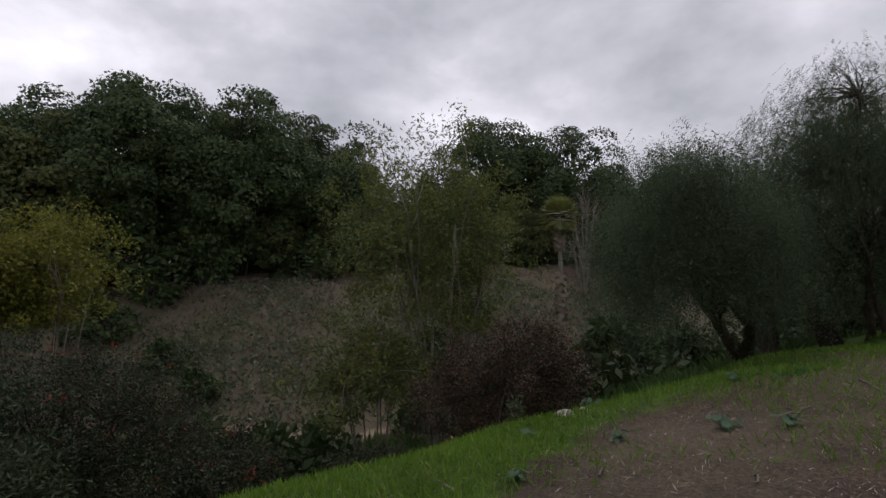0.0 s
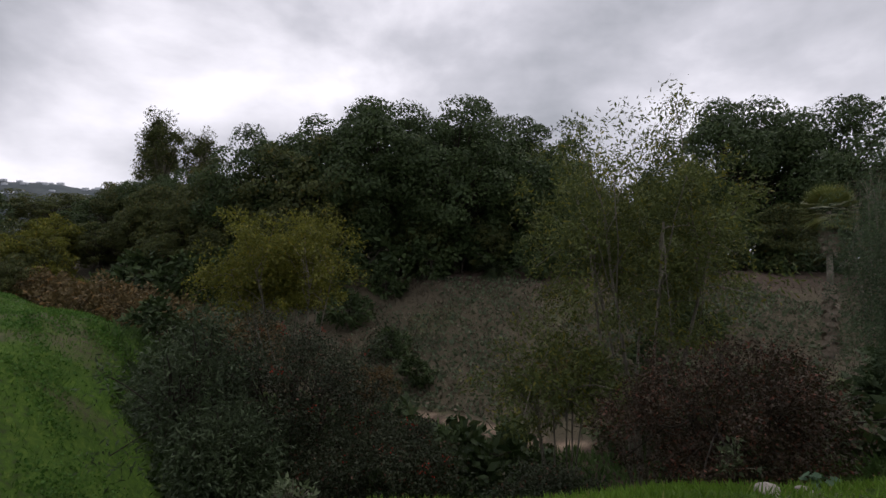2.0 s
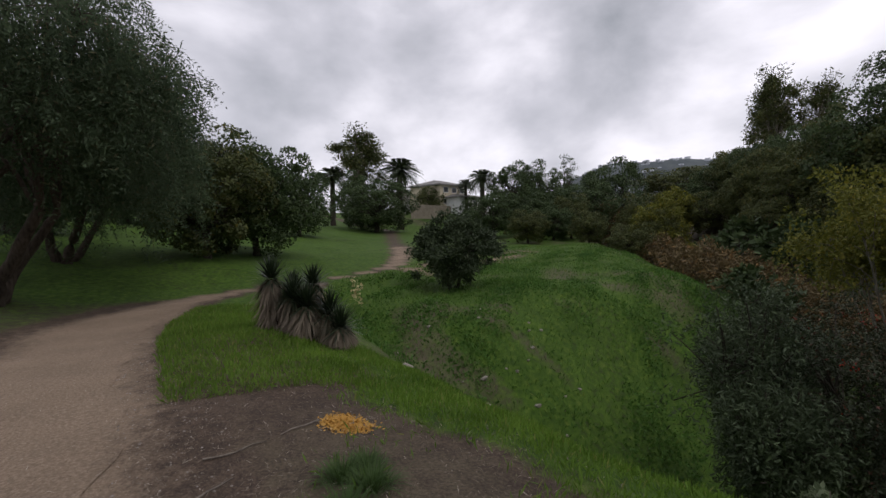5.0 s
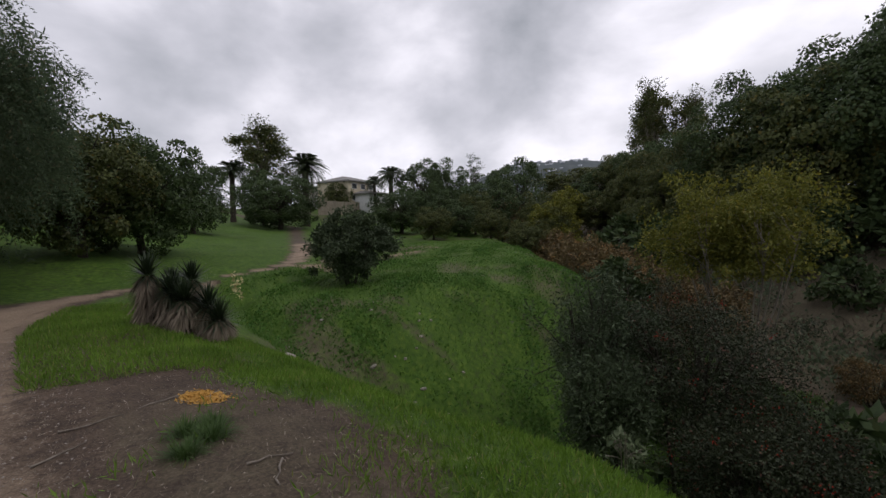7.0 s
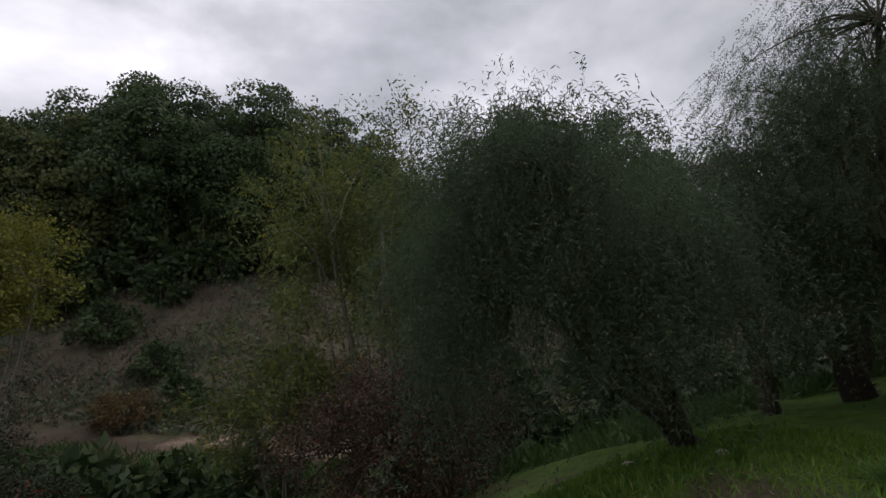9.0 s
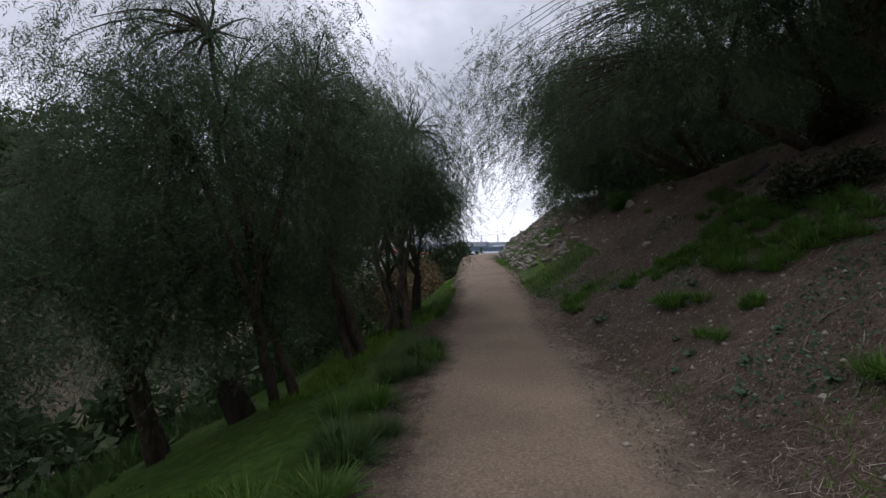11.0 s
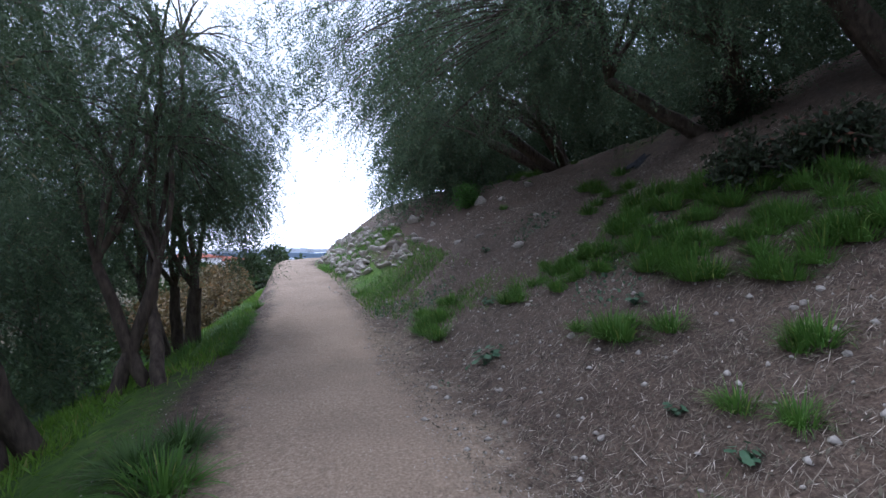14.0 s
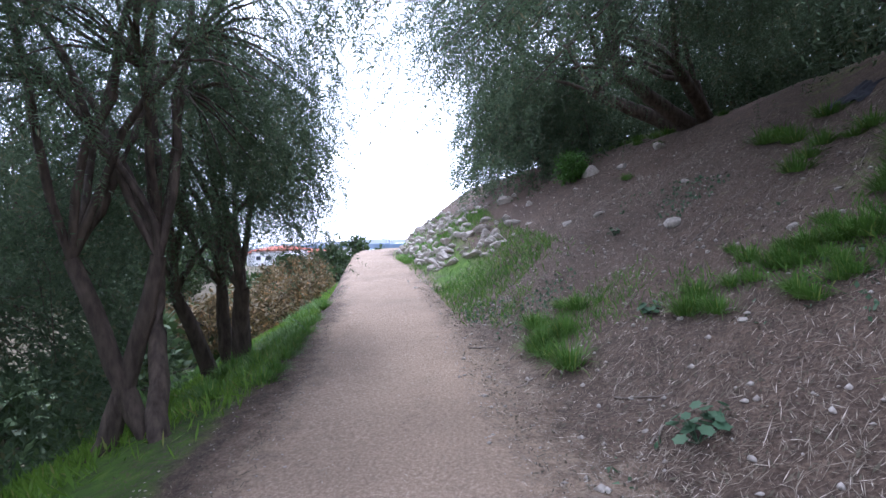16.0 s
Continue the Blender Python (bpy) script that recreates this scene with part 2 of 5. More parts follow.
    return z


def hz(x, y):
    return float(height(np.array([x]), np.array([y]))[0])


def ground_masks(x, y):
    """Share of green growth, of trodden path and of dry pale cover at x, y."""
    s = y - path_y(x)
    w = 1.22 + 0.12 * wave(x, y, 1.7, 0.9)
    k = np.interp(x, [-16, -12], [0.35, 1.0])
    w = w * np.interp(x, [-16, -12], [0.45, 1.0])
    sp = np.where(s < 0, -s * 0.88, s * 1.12)
    path = 1 - sstep(w - 0.75 * k, w + 0.45 * k, sp + 0.10 * wave(x, y, 4.3, 1.1))
    # beaten track branch on the meadow and the valley track
    path = path * sstep(-33, -31, x)
    bx = np.interp(y, [8.5, 13, 20], [-20, -21.8, -24.5])
    t1 = (1 - sstep(0.3, 0.7, np.abs(x - bx))) * sstep(8.3, 8.8, y) * (1 - sstep(19, 20.5, y))
    yf = np.interp(x, RX, RY)
    t2 = 1.0 * (1 - sstep(0.2, 0.55, np.abs(y - yf) * 0.86)) * sstep(-3, 1, x) * (1 - sstep(10, 16, x))
    n1, n2 = wave(x, y, 0.55, 2.2), wave(x, y, 1.9, 0.3)
    bank = sstep(1.25, 1.6, s) * (1 - sstep(10, 13, s)) * sstep(5.5, 9.0, x) * 0.95
    shoulder = sstep(2.4, 3.6, s + 0.5 * n2) * (1 - sstep(-1, 2, y - yf + 9)) * (1 - sstep(6, 10, x))
    meadow = sstep(-6, -10, x) * sstep(0.8, 1.8, s) + sstep(-16, -22, x) * sstep(-1.5, -2.5, s)
    meadow = np.maximum(meadow, sstep(-13.5, -16, x) * sstep(0.45, 0.9, np.abs(s)))
    shade = 0.55 * sstep(1.4, 2.2, -s) * sstep(-6, -9, x)
    hill = sstep(1.3, 1.8, -s) * (0.06 + 0.15 * sstep(0.15, 0.7, n1) + 0.16 * sstep(0.2, 0.8, n2)) * sstep(-12, -4, x)
    toe = sstep(20, 24, x) * sstep(1.1, 1.5, -s) * (1 - sstep(2.0, 3.0, -s)) * 0.9
    green = np.clip(np.maximum.reduce([bank, shoulder, meadow, hill, toe, shade]), 0, 1)
    green = green * (0.72 + 0.28 * sstep(-0.6, 0.3, n1 + 0.5 * n2))
    q = y - yf
    wood = sstep(16, 20, q)
    green = np.where(q > 0, 0.10 + 0.25 * sstep(0.1, 0.6, n1), green) * (1 - wood)
    dry = np.where(q > 0, 0.7 * (1 - wood), 0.0)
    dry = np.maximum(dry, 0.75 * sstep(0.0, 0.6, n1 + 0.7 * n2) * sstep(-6, -10, x) * sstep(3, 6, s) * (q < 0))
    green = green * (1 - 0.6 * sstep(0.1, 0.7, n1 + 0.7 * n2) * sstep(-6, -10, x) * sstep(3, 6, s))
    dry = np.maximum(dry, sstep(-5, -1, x) * (1 - sstep(5, 9, x)) * sstep(1.3, 1.8, s) * (1 - sstep(2.4, 3.2, s + 0.5 * n2)) * 0.45)
    path = np.clip(np.maximum.reduce([path, t1 * 0.9, t2]), 0, 1)
    return green * (1 - path), path, dry * (1 - path)


def mesh_of(name, v, f, mat, smooth=False):
    """A mesh from arrays of corners and of equal-sided faces."""
    v, f = np.asarray(v, np.float32), np.asarray(f, np.int32)
    me = bpy.data.meshes.new(name)
    k = f.shape[1]
    me.vertices.add(len(v))
    me.vertices.foreach_set("co", v.ravel())
    me.loops.add(f.size)
    me.loops.foreach_set("vertex_index", f.ravel())
    me.polygons.add(len(f))
    me.polygons.foreach_set("loop_start", np.arange(0, f.size, k, dtype=np.int32))
    me.update(calc_edges=True)
    me.materials.append(mat)
    if smooth:
        me.polygons.foreach_set("use_smooth", np.ones(len(f), bool))
    return me


def axis(fine_a, fine_b, step, mid_a, mid_b, mid_step, end):
    out = list(np.arange(fine_a, fine_b, step))
    a, b = fine_a, out[-1]
    st = step
    while b < end:
        st = min(st * 1.12, mid_step) if b < mid_b else st * 1.25
        b += st
        out.append(b)
    st = step
    while a > -end:
        st = min(st * 1.12, mid_step) if a > mid_a else st * 1.25
        a -= st
        out.append(a)
    return np.array(sorted(out))


def ground_material():
    m, n, l, b = material("ground_soil_and_grass", 0.95)
    fine = noise_tex(n, l, 38, 8, 0.7)
    mid = noise_tex(n, l, 5.5, 6, 0.6)
    big = noise_tex(n, l, 0.7, 4, 0.55)
    soil = ramp(n, [(0.28, (0.034, 0.024, 0.019)), (0.5, (0.090, 0.065, 0.049)), (0.66, (0.150, 0.114, 0.088)), (0.78, (0.28, 0.23, 0.185))])
    l.new(fine.outputs["Fac"], soil.inputs["Fac"])
    tone = ramp(n, [(0.3, (0.65, 0.63, 0.62)), (0.7, (1.1, 1.06, 1.0))])
    l.new(mid.outputs["Fac"], tone.inputs["Fac"])
    soil_c = mixc(n, l, 1.0, soil.outputs["Color"], tone.outputs["Color"], "MULTIPLY")
    gr = ramp(n, [(0.3, (0.028, 0.066, 0.008)), (0.55, (0.065, 0.125, 0.014)), (0.72, (0.12, 0.17, 0.03))])
    l.new(mid.outputs["Fac"], gr.inputs["Fac"])
    grt = ramp(n, [(0.35, (0.7, 0.75, 0.7)), (0.65, (1.1, 1.05, 1.0))])
    l.new(fine.outputs["Fac"], grt.inputs["Fac"])
    green_c = mixc(n, l, 1.0, gr.outputs["Color"], grt.outputs["Color"], "MULTIPLY")
    dr = ramp(n, [(0.3, (0.055, 0.048, 0.030)), (0.7, (0.155, 0.132, 0.085))])
    l.new(fine.outputs["Fac"], dr.inputs["Fac"])
    pr = ramp(n, [(0.3, (0.150, 0.106, 0.072)), (0.52, (0.270, 0.200, 0.142)), (0.74, (0.42, 0.33, 0.245))])
    l.new(fine.outputs["Fac"], pr.inputs["Fac"])

    def masked(key, sharp):
        at = n.new("ShaderNodeAttribute")
        at.attribute_name = key
        ad = n.new("ShaderNodeMath")
        ad.operation = "MULTIPLY_ADD"
        l.new(mid.outputs["Fac"], ad.inputs[0])
        ad.inputs[1].default_value, ad.inputs[2].default_value = 0.9, -0.45
        sm = n.new("ShaderNodeMath")
        sm.operation = "ADD"
        l.new(at.outputs["Fac"], sm.inputs[0])
        l.new(ad.outputs[0], sm.inputs[1])
        mr = n.new("ShaderNodeMapRange")
        mr.inputs["From Min"].default_value, mr.inputs["From Max"].default_value = 0.5 - sharp, 0.5 + sharp
        l.new(sm.outputs[0], mr.inputs["Value"])
        return mr.outputs["Result"]

    c = mixc(n, l, masked("dry", 0.3), soil_c, dr.outputs["Color"])
    c = mixc(n, l, masked("green", 0.22), c, green_c)
    c = mixc(n, l, masked("trodden", 0.34), c, pr.outputs["Color"])
    bt = ramp(n, [(0.3, (0.8, 0.8, 0.8)), (0.7, (1.1, 1.1, 1.1))])
    l.new(big.outputs["Fac"], bt.inputs["Fac"])
    c = mixc(n, l, 1.0, c, bt.outputs["Color"], "MULTIPLY")
    l.new(c, b.inputs["Base Color"])
    bump(n, l, b, fine.outputs["Fac"], 0.7, 0.03)
    return m


GROUND = ground_material()
gxs = axis(-4.0, 36.0, 0.15, -60, 60, 1.0, 3000)
gys = axis(-7.0, 8.0, 0.15, -50, 60, 1.0, 3000)
GXX, GYY = np.meshgrid(gxs, gys)
GZ = height(GXX, GYY)
nx, ny = len(gxs), len(gys)
idx = np.arange(nx * ny).reshape(ny, nx)
gf = np.stack([idx[:-1, :-1], idx[:-1, 1:], idx[1:, 1:], idx[1:, :-1]], -1).reshape(-1, 4)
ground_me = mesh_of("ground", np.stack([GXX, GYY, GZ], -1).reshape(-1, 3), gf, GROUND, True)
for key, val in zip(("green", "trodden", "dry"), ground_masks(GXX, GYY)):
    at = ground_me.attributes.new(key, "FLOAT", "POINT")
    at.data.foreach_set("value", val.ravel().astype(np.float32))
ground = tagged(new("ground", ground_me), "sloping soil ground with grass and leaf litter", "ground", kind="structure")

fx = np.arange(-14.0, 44.01, 0.12)
fs_ = np.linspace(-1, 1, 17)
FX, FS = np.meshgrid(fx, fs_)
FY = path_y(FX) + FS * (0.72 + 0.09 * np.sin(FX * 1.9 + np.sign(FS)) + 0.05 * np.sin(FX * 5.3 + 2 * np.sign(FS)))
FZ = height(FX, FY) + 0.008
idx = np.arange(FX.size).reshape(FX.shape)
path_me = mesh_of("footpath", np.stack([FX, FY, FZ], -1).reshape(-1, 3), np.stack([idx[:-1, :-1], idx[:-1, 1:], idx[1:, 1:], idx[1:, :-1]], -1).reshape(-1, 4), GROUND, True)
FM = ground_masks(FX, FY)
for key, val in zip(("green", "trodden", "dry"), FM):
    at = path_me.attributes.new(key, "FLOAT", "POINT")
    at.data.foreach_set("value", val.ravel().astype(np.float32))
tagged(new("footpath", path_me), "trodden sandy footpath with fine gravel", "path", kind="structure")

# ---- plants ----


def empty(name, x, y, z=None, rz=0.0):
    ob = new(name)
    ob.empty_display_size = 0.2
    ob.matrix_world = pose(x, y, hz(x, y) if z is None else z, 0, 0, rz)
    return ob


def part(name, me, parent, label=""):
    ob = new(name, me)
    ob.parent = parent
    return tagged(ob, label)


def tubes(lines, sides=6):
    """Corners and faces of tapered tubes along lines of (point, radius)."""
    vs, fs, base = [], [], 0
    ang = np.arange(sides) * 2 * np.pi / sides
    ca, sa = np.cos(ang), np.sin(ang)
    for pts, rad in lines:
        p, r = np.asarray(pts, float), np.asarray(rad, float)
        d = np.gradient(p, axis=0)
        d /= np.linalg.norm(d, axis=1)[:, None] + 1e-9
        ref = np.where(np.abs(d[:, 2:3]) > 0.9, np.array([[1.0, 0, 0]]), np.array([[0, 0, 1.0]]))
        a = np.cross(d, ref)
        a /= np.linalg.norm(a, axis=1)[:, None] + 1e-9
        bb = np.cross(d, a)
        ring = p[:, None] + r[:, None, None] * (a[:, None] * ca[None, :, None] + bb[:, None] * sa[None, :, None])
        vs.append(ring.reshape(-1, 3))
        i = np.arange(len(p) - 1)[:, None] * sides
        j = np.arange(sides)[None]
        j2 = (j + 1) % sides
        fs.append((base + np.stack([i + j, i + j2, i + sides + j2, i + sides + j], -1)).reshape(-1, 4))
        base += len(p) * sides
    return np.concatenate(vs), np.concatenate(fs)


def limb(rng, a, b, r0, r1, n=7, wob=0.12, sag=0.0):
    a, b = np.asarray(a, float), np.asarray(b, float)
    t = np.linspace(0, 1, n)[:, None]
    d = np.linalg.norm(b - a)
    p = a + (b - a) * t
    p[1:-1] += rng.normal(0, wob * d / n, (n - 2, 3)).cumsum(0) * (1 - t[1:-1])
    p[:, 2] += sag * d * np.sin(np.pi * t[:, 0])
    return p, r0 + (r1 - r0) * t[:, 0] ** 0.8


def rhombs(c, u, w, ln, wd):
    """Leaves as four-cornered blades: from c along u (unit), width along w (unit)."""
    ln, wd = np.broadcast_to(ln, len(c))[:, None], np.broadcast_to(wd, len(c))[:, None]
    v = np.stack([c, c + u * ln * 0.45 + w * wd * 0.5, c + u * ln, c + u * ln * 0.45 - w * wd * 0.5], 1)
    return v.reshape(-1, 3), np.arange(len(c) * 4).reshape(-1, 4)


def unit(a):
    return a / (np.linalg.norm(a, axis=-1, keepdims=True) + 1e-9)


def ball(rng, n, shell=0.6):
    d = unit(rng.normal(size=(n, 3)))
    return d * (shell + (1 - shell) * rng.random((n, 1)))


def fronds(rng, tip, sway, pairs, ln, leaf_len, leaf_w):
    """Hanging feather leaves: each from its tip point downwards, with narrow leaflets on both sides."""
    n = len(tip)
    down = unit(np.stack([sway[:, 0], sway[:, 1], -np.ones(n)], -1))
    side = unit(np.cross(down, unit(rng.normal(size=(n, 3)))))
    ts = np.linspace(0.1, 1.0, pairs)
    c = tip[:, None] + down[:, None] * (ts[None, :, None] * ln[:, None, None])
    c = np.repeat(c[:, :, None], 2, 2)
    sg = np.array([1.0, -1.0])[None, None, :, None]
    u = unit(side[:, None, None] * sg * 0.85 + down[:, None, None] * 0.75 + rng.normal(0, 0.12, (n, pairs, 2, 3)))
    w = unit(np.cross(u, side[:, None, None] + rng.normal(0, 0.5, (n, pairs, 2, 3))) + down[:, None, None] * 0.6)
    sz = np.repeat((1.1 - 0.5 * ts)[None, :, None], 2, 2) * np.ones((n, 1, 1))
    return rhombs(c.reshape(-1, 3), u.reshape(-1, 3), w.reshape(-1, 3), (leaf_len * sz).reshape(-1), leaf_w)


def pepper_tree(name, seed, x, y, trunks, crown, radius, clumps, per, pairs=8, leaf=0.055, hang=1.2, bark=None, rz=0, label="", lw=0.011, z=None, low=0.0, extra=(), girth=1.0, bunch=0.22, lean=None):
    """A weeping pepper tree. crown: centre from the base; radius: half sizes; trunks: count; per: feather leaves a clump."""
    rng = np.random.default_rng(seed)
    crown, radius = np.array(crown, float), np.array(radius, float)
    ob = empty(name, x, y, z, rz)
    ends = ball(rng, clumps, 0.5) * radius
    ends[:, 2] = np.abs(ends[:, 2]) * 1.0 - radius[2] * low * rng.random(clumps)
    ends += crown
    if extra:
        ends[: len(extra)] = np.array(extra) - np.array(ob.matrix_world.translation)
    lines, knots = [], []
    for k in range(trunks):
        a = 2 * np.pi * k / trunks + rng.random()
        r = (0.13 + 0.05 * rng.random()) * girth
        base = np.array([0.22 * np.cos(a), 0.22 * np.sin(a), -0.3])
        if lean:
            base = np.array([*lean[k], -0.3])
        fork = base * 0.4 + crown * np.array([0.55, 0.55, 0.42]) + np.array([np.cos(a), np.sin(a), 0]) * radius[0] * 0.22
        lines.append(limb(rng, base, fork, r * 1.25, r * 0.75, 9, 0.16))
        lines[-1][1][0] *= 1.5
        knots.append((fork, r * 0.75))
    mids = ball(rng, 5 * trunks, 0.45) * radius * 0.62 + crown
    hubs = []
    for i, mpt in enumerate(mids):
        f, r = knots[i % trunks]
        lines.append(limb(rng, f, mpt, r * 0.6, 0.028, 8, 0.2, 0.06))
        hubs.append(mpt)
    hubs = np.array(hubs)
    for ept in ends:
        h = hubs[np.argmin(np.linalg.norm(hubs - ept, axis=1))]
        lines.append(limb(rng, h, ept, 0.02, 0.004, 6, 0.2, 0.12))
    v, f = tubes(lines, 7)
    part("trunk", mesh_of("trunk", v, f, bark or BARK, True), ob)
    # hanging shoots
    nst = max(1, per // 6)
    st = np.repeat(ends, nst, 0) + np.array([0, 0, 0.3]) + rng.normal(0, bunch, (clumps * nst, 3)) * np.array([1, 1, 0.6])
    ln = hang * (0.25 + 0.85 * rng.random(len(st)))
    k = 6
    tt = (np.arange(k) + rng.random((len(st), k))) / k
    out = unit((st - crown) * np.array([1, 1, 0]))
    tip = st[:, None] + out[:, None] * (0.25 * np.sqrt(tt)[..., None]) + np.array([0, 0, -1.0]) * (tt * ln[:, None])[..., None] + rng.normal(0, 0.05, (len(st), k, 3))
    tip = tip.reshape(-1, 3)
    sway = out.repeat(k, 0)[:, :2] * 0.5 + rng.normal(0, 0.55, (len(tip), 2))
    fl = (0.20 + 0.15 * rng.random(len(tip))) * (leaf / 0.07) ** 0.7
    v, f = fronds(rng, tip, sway, pairs, fl, leaf, lw)
    part("crown", mesh_of("crown", v, f, PEPPER), ob)
    return tagged(ob, label or "weeping pepper tree with dark leaning trunks on the slope", "tree")


def leafy_tree(name, seed, radius, crown_h, trunk_r, clumps, per, leaf, mat, bark, stems=1, spread=0.5, clump_r=0.7, flat=0.7, aspect=0.5, low=-0.5, shell=0.55, billow=False):
    """A broad-leaved tree or shrub at the origin: an Empty with trunk and crown."""
    rng = np.random.default_rng(seed)
    radius = np.array(radius, float)
    ob = new(name)
    c = np.array([0, 0, crown_h])
    ends = ball(rng, clumps, shell) * radius
    ends[:, 2] = np.where(ends[:, 2] < low * radius[2], -ends[:, 2] * 0.6, ends[:, 2])
    bulge = 1 + 0.18 * np.sin(ends[:, 0] * 2.3 / radius[0] * 2 + seed) * np.cos(ends[:, 1] * 2.9 / radius[1] * 2 + seed)
    ends = ends * bulge[:, None] + c
    lines = []
    tops = []
    for k in range(stems):
        a = 2 * np.pi * k / stems + rng.random()
        off = np.array([np.cos(a), np.sin(a), 0]) * (0.0 if stems == 1 else spread)
        base = off * 0.3 + np.array([0, 0, -0.25])
        top = off * (1.0 if stems == 1 else radius[0] * 0.9) + np.array([0, 0, crown_h - radius[2] * (0.25 if stems == 1 else -0.1)])
        lines.append(limb(rng, base, top, trunk_r, trunk_r * 0.45, 8, 0.1))
        tops.append(top)
    tops = np.array(tops)
    for ept in ends[:: max(1, clumps // 70)]:
        h = tops[np.argmin(np.linalg.norm(tops - ept, axis=1))]
        t = rng.uniform(0.45, 1.0)
        st = h * t if stems == 1 else h * (0.55 + 0.45 * t)
        lines.append(limb(rng, st, ept, trunk_r * 0.35, 0.012, 6, 0.18, 0.08))
    v, f = tubes(lines, 6)
    part("trunk", mesh_of("trunk", v, f, bark, True), ob)
    cen = np.repeat(ends, per, 0)
    sz = (0.6 + 0.8 * rng.random(clumps)).repeat(per)[:, None]
    if billow:
        # rounded lumps of leaves: each lump a shell that faces outwards and up
        face = unit(unit(ends - c) + np.array([0, 0, 0.55])).repeat(per, 0)
        d = unit(rng.normal(size=cen.shape) + face * 0.9)
        p = cen + d * clump_r * sz * (0.72 + 0.34 * rng.random((len(cen), 1))) * np.array([1, 1, flat])
        u = unit(np.cross(d, rng.normal(size=p.shape)) + d * 0.35 + rng.normal(0, 0.3, p.shape))
        w = unit(np.cross(u, d + rng.normal(0, 0.35, p.shape)))
    else:
        p = cen + ball(rng, len(cen), 0.35) * clump_r * sz * np.array([1, 1, flat])
        u = unit(rng.normal(size=p.shape) + unit(p - c) * 0.6 + np.array([0, 0, -0.25]))
        w = unit(np.cross(u, rng.normal(size=p.shape) + np.array([0, 0, 0.8])))
    L = leaf * (0.6 + 0.8 * rng.random(len(p)))
    v, f = rhombs(p, u, w, L, L * aspect)
    part("crown", mesh_of("crown", v, f, mat), ob)
    return ob


def put(ob, x, y, s=1.0, rz=0.0, dz=0.0, sz=None):
    m = pose(x, y, hz(x, y) + dz, 0, 0, rz)
    ob.matrix_basis = m @ Matrix.Diagonal((s, s, sz or s, 1))
    return ob


def place(ob, x, y, s=1.0, rz=0.0, dz=0.0, sz=None, label=""):
    c = copy_thing(ob, pose(0, 0, 0))
    put(c, x, y, s, rz, dz, sz)
    return tagged(c, label)


# pepper trees below the path
_r = np.random.default_rng(76)
TWO_TOPS = tuple((float(cx + a), float(cy + b), float(c)) for cx, cy, hi in ((5.75, 4.4, 2.45), (6.4, 4.55, 2.55)) for a, b, c in zip(_r.normal(0, 0.18, 26), _r.normal(0, 0.2, 26), hi - np.abs(_r.normal(0, 0.35, 26))))
pepper_tree("pepper_tree", 11, 9.12, 5.2, 3, (-2.2, -0.4, 2.45), (1.9, 1.1, 1.4), 340, 60, 4, 0.06, 1.1, lw=0.013, low=0.9, girth=0.7, lean=((-0.15, 0.1), (0.15, -0.05), (0.0, 0.25)),
            extra=TWO_TOPS, label="weeping pepper tree with three dark trunks on the slope")
pepper_tree("pepper_tree", 12, 12.53, 6.78, 2, (-0.6, 0.2, 3.6), (2.6, 2.4, 1.9), 170, 36, 4, 0.12, 1.4, lw=0.032, low=0.9, girth=0.9)
pepper_tree("pepper_tree", 13, 13.3, 4.8, 2, (-1.5, -0.2, 4.1), (2.1, 1.9, 2.1), 330, 48, 6, 0.060, 1.2, lw=0.012, low=0.8, girth=0.6, lean=((0.0, 0.0), (-0.12, 0.3)), label="slim weeping pepper tree with two thin trunks")
pepper_tree("pepper_tree", 18, 14.7, 4.4, 2, (-0.4, 0.6, 4.2), (1.9, 1.7, 2.2), 140, 46, 7, 0.056, 1.2, lw=0.011, low=0.8, girth=0.7, lean=((-0.1, 0.0), (0.35, -0.15)), label="weeping pepper tree with two leaning dark trunks")
pepper_tree("pepper_tree", 14, 16.35, 3.9, 3, (0.5, 0.5, 3.9), (2.1, 2.0, 2.4), 235, 46, 8, 0.055, 1.15, lw=0.010, low=0.72, girth=0.5, lean=((-0.19, -0.18), (0.28, 0.14), (0.15, 0.6)), label="weeping pepper tree with brown peeling trunks beside the path")
pepper_tree("pepper_tree", 15, 19.73, 4.93, 3, (-0.5, 0.25, 3.4), (2.2, 2.0, 2.1), 310, 46, 5, 0.075, 1.2, lw=0.017, low=0.75, girth=0.85)
pepper_tree("pepper_tree", 16, 18.5, 8.6, 2, (0.0, 0.0, 4.2), (3.2, 2.8, 2.6), 180, 36, 4, 0.14, 1.5, lw=0.04, low=0.95)
# pepper trees on the bank above the path
_r = np.random.default_rng(77)
OVERHANG = tuple((float(a), float(b), float(c)) for a, b, c in zip(_r.uniform(15.9, 19.2, 72), _r.uniform(0.2, 2.1, 72), _r.uniform(2.9, 5.8, 72)))
pepper_tree("pepper_tree", 21, 17.9, -5.1, 2, (-0.3, 2.25, 2.4), (4.3, 3.35, 2.4), 430, 48, 5, 0.072, 1.4, lw=0.016, low=0.95, extra=OVERHANG)
pepper_tree("pepper_tree", 22, 23.4, -4.2, 4, (-0.2, 2.4, 2.3), (4.6, 3.6, 2.5), 400, 40, 4, 0.11, 1.3, lw=0.028, low=0.5, label="gnarled old pepper tree with several thick leaning trunks on the bank")
pepper_tree("pepper_tree", 23, 14.7, -5.4, 3, (-0.6, 1.2, 3.2), (4.2, 3.4, 2.3), 360, 42, 4, 0.10, 1.4, lw=0.026, low=0.8)
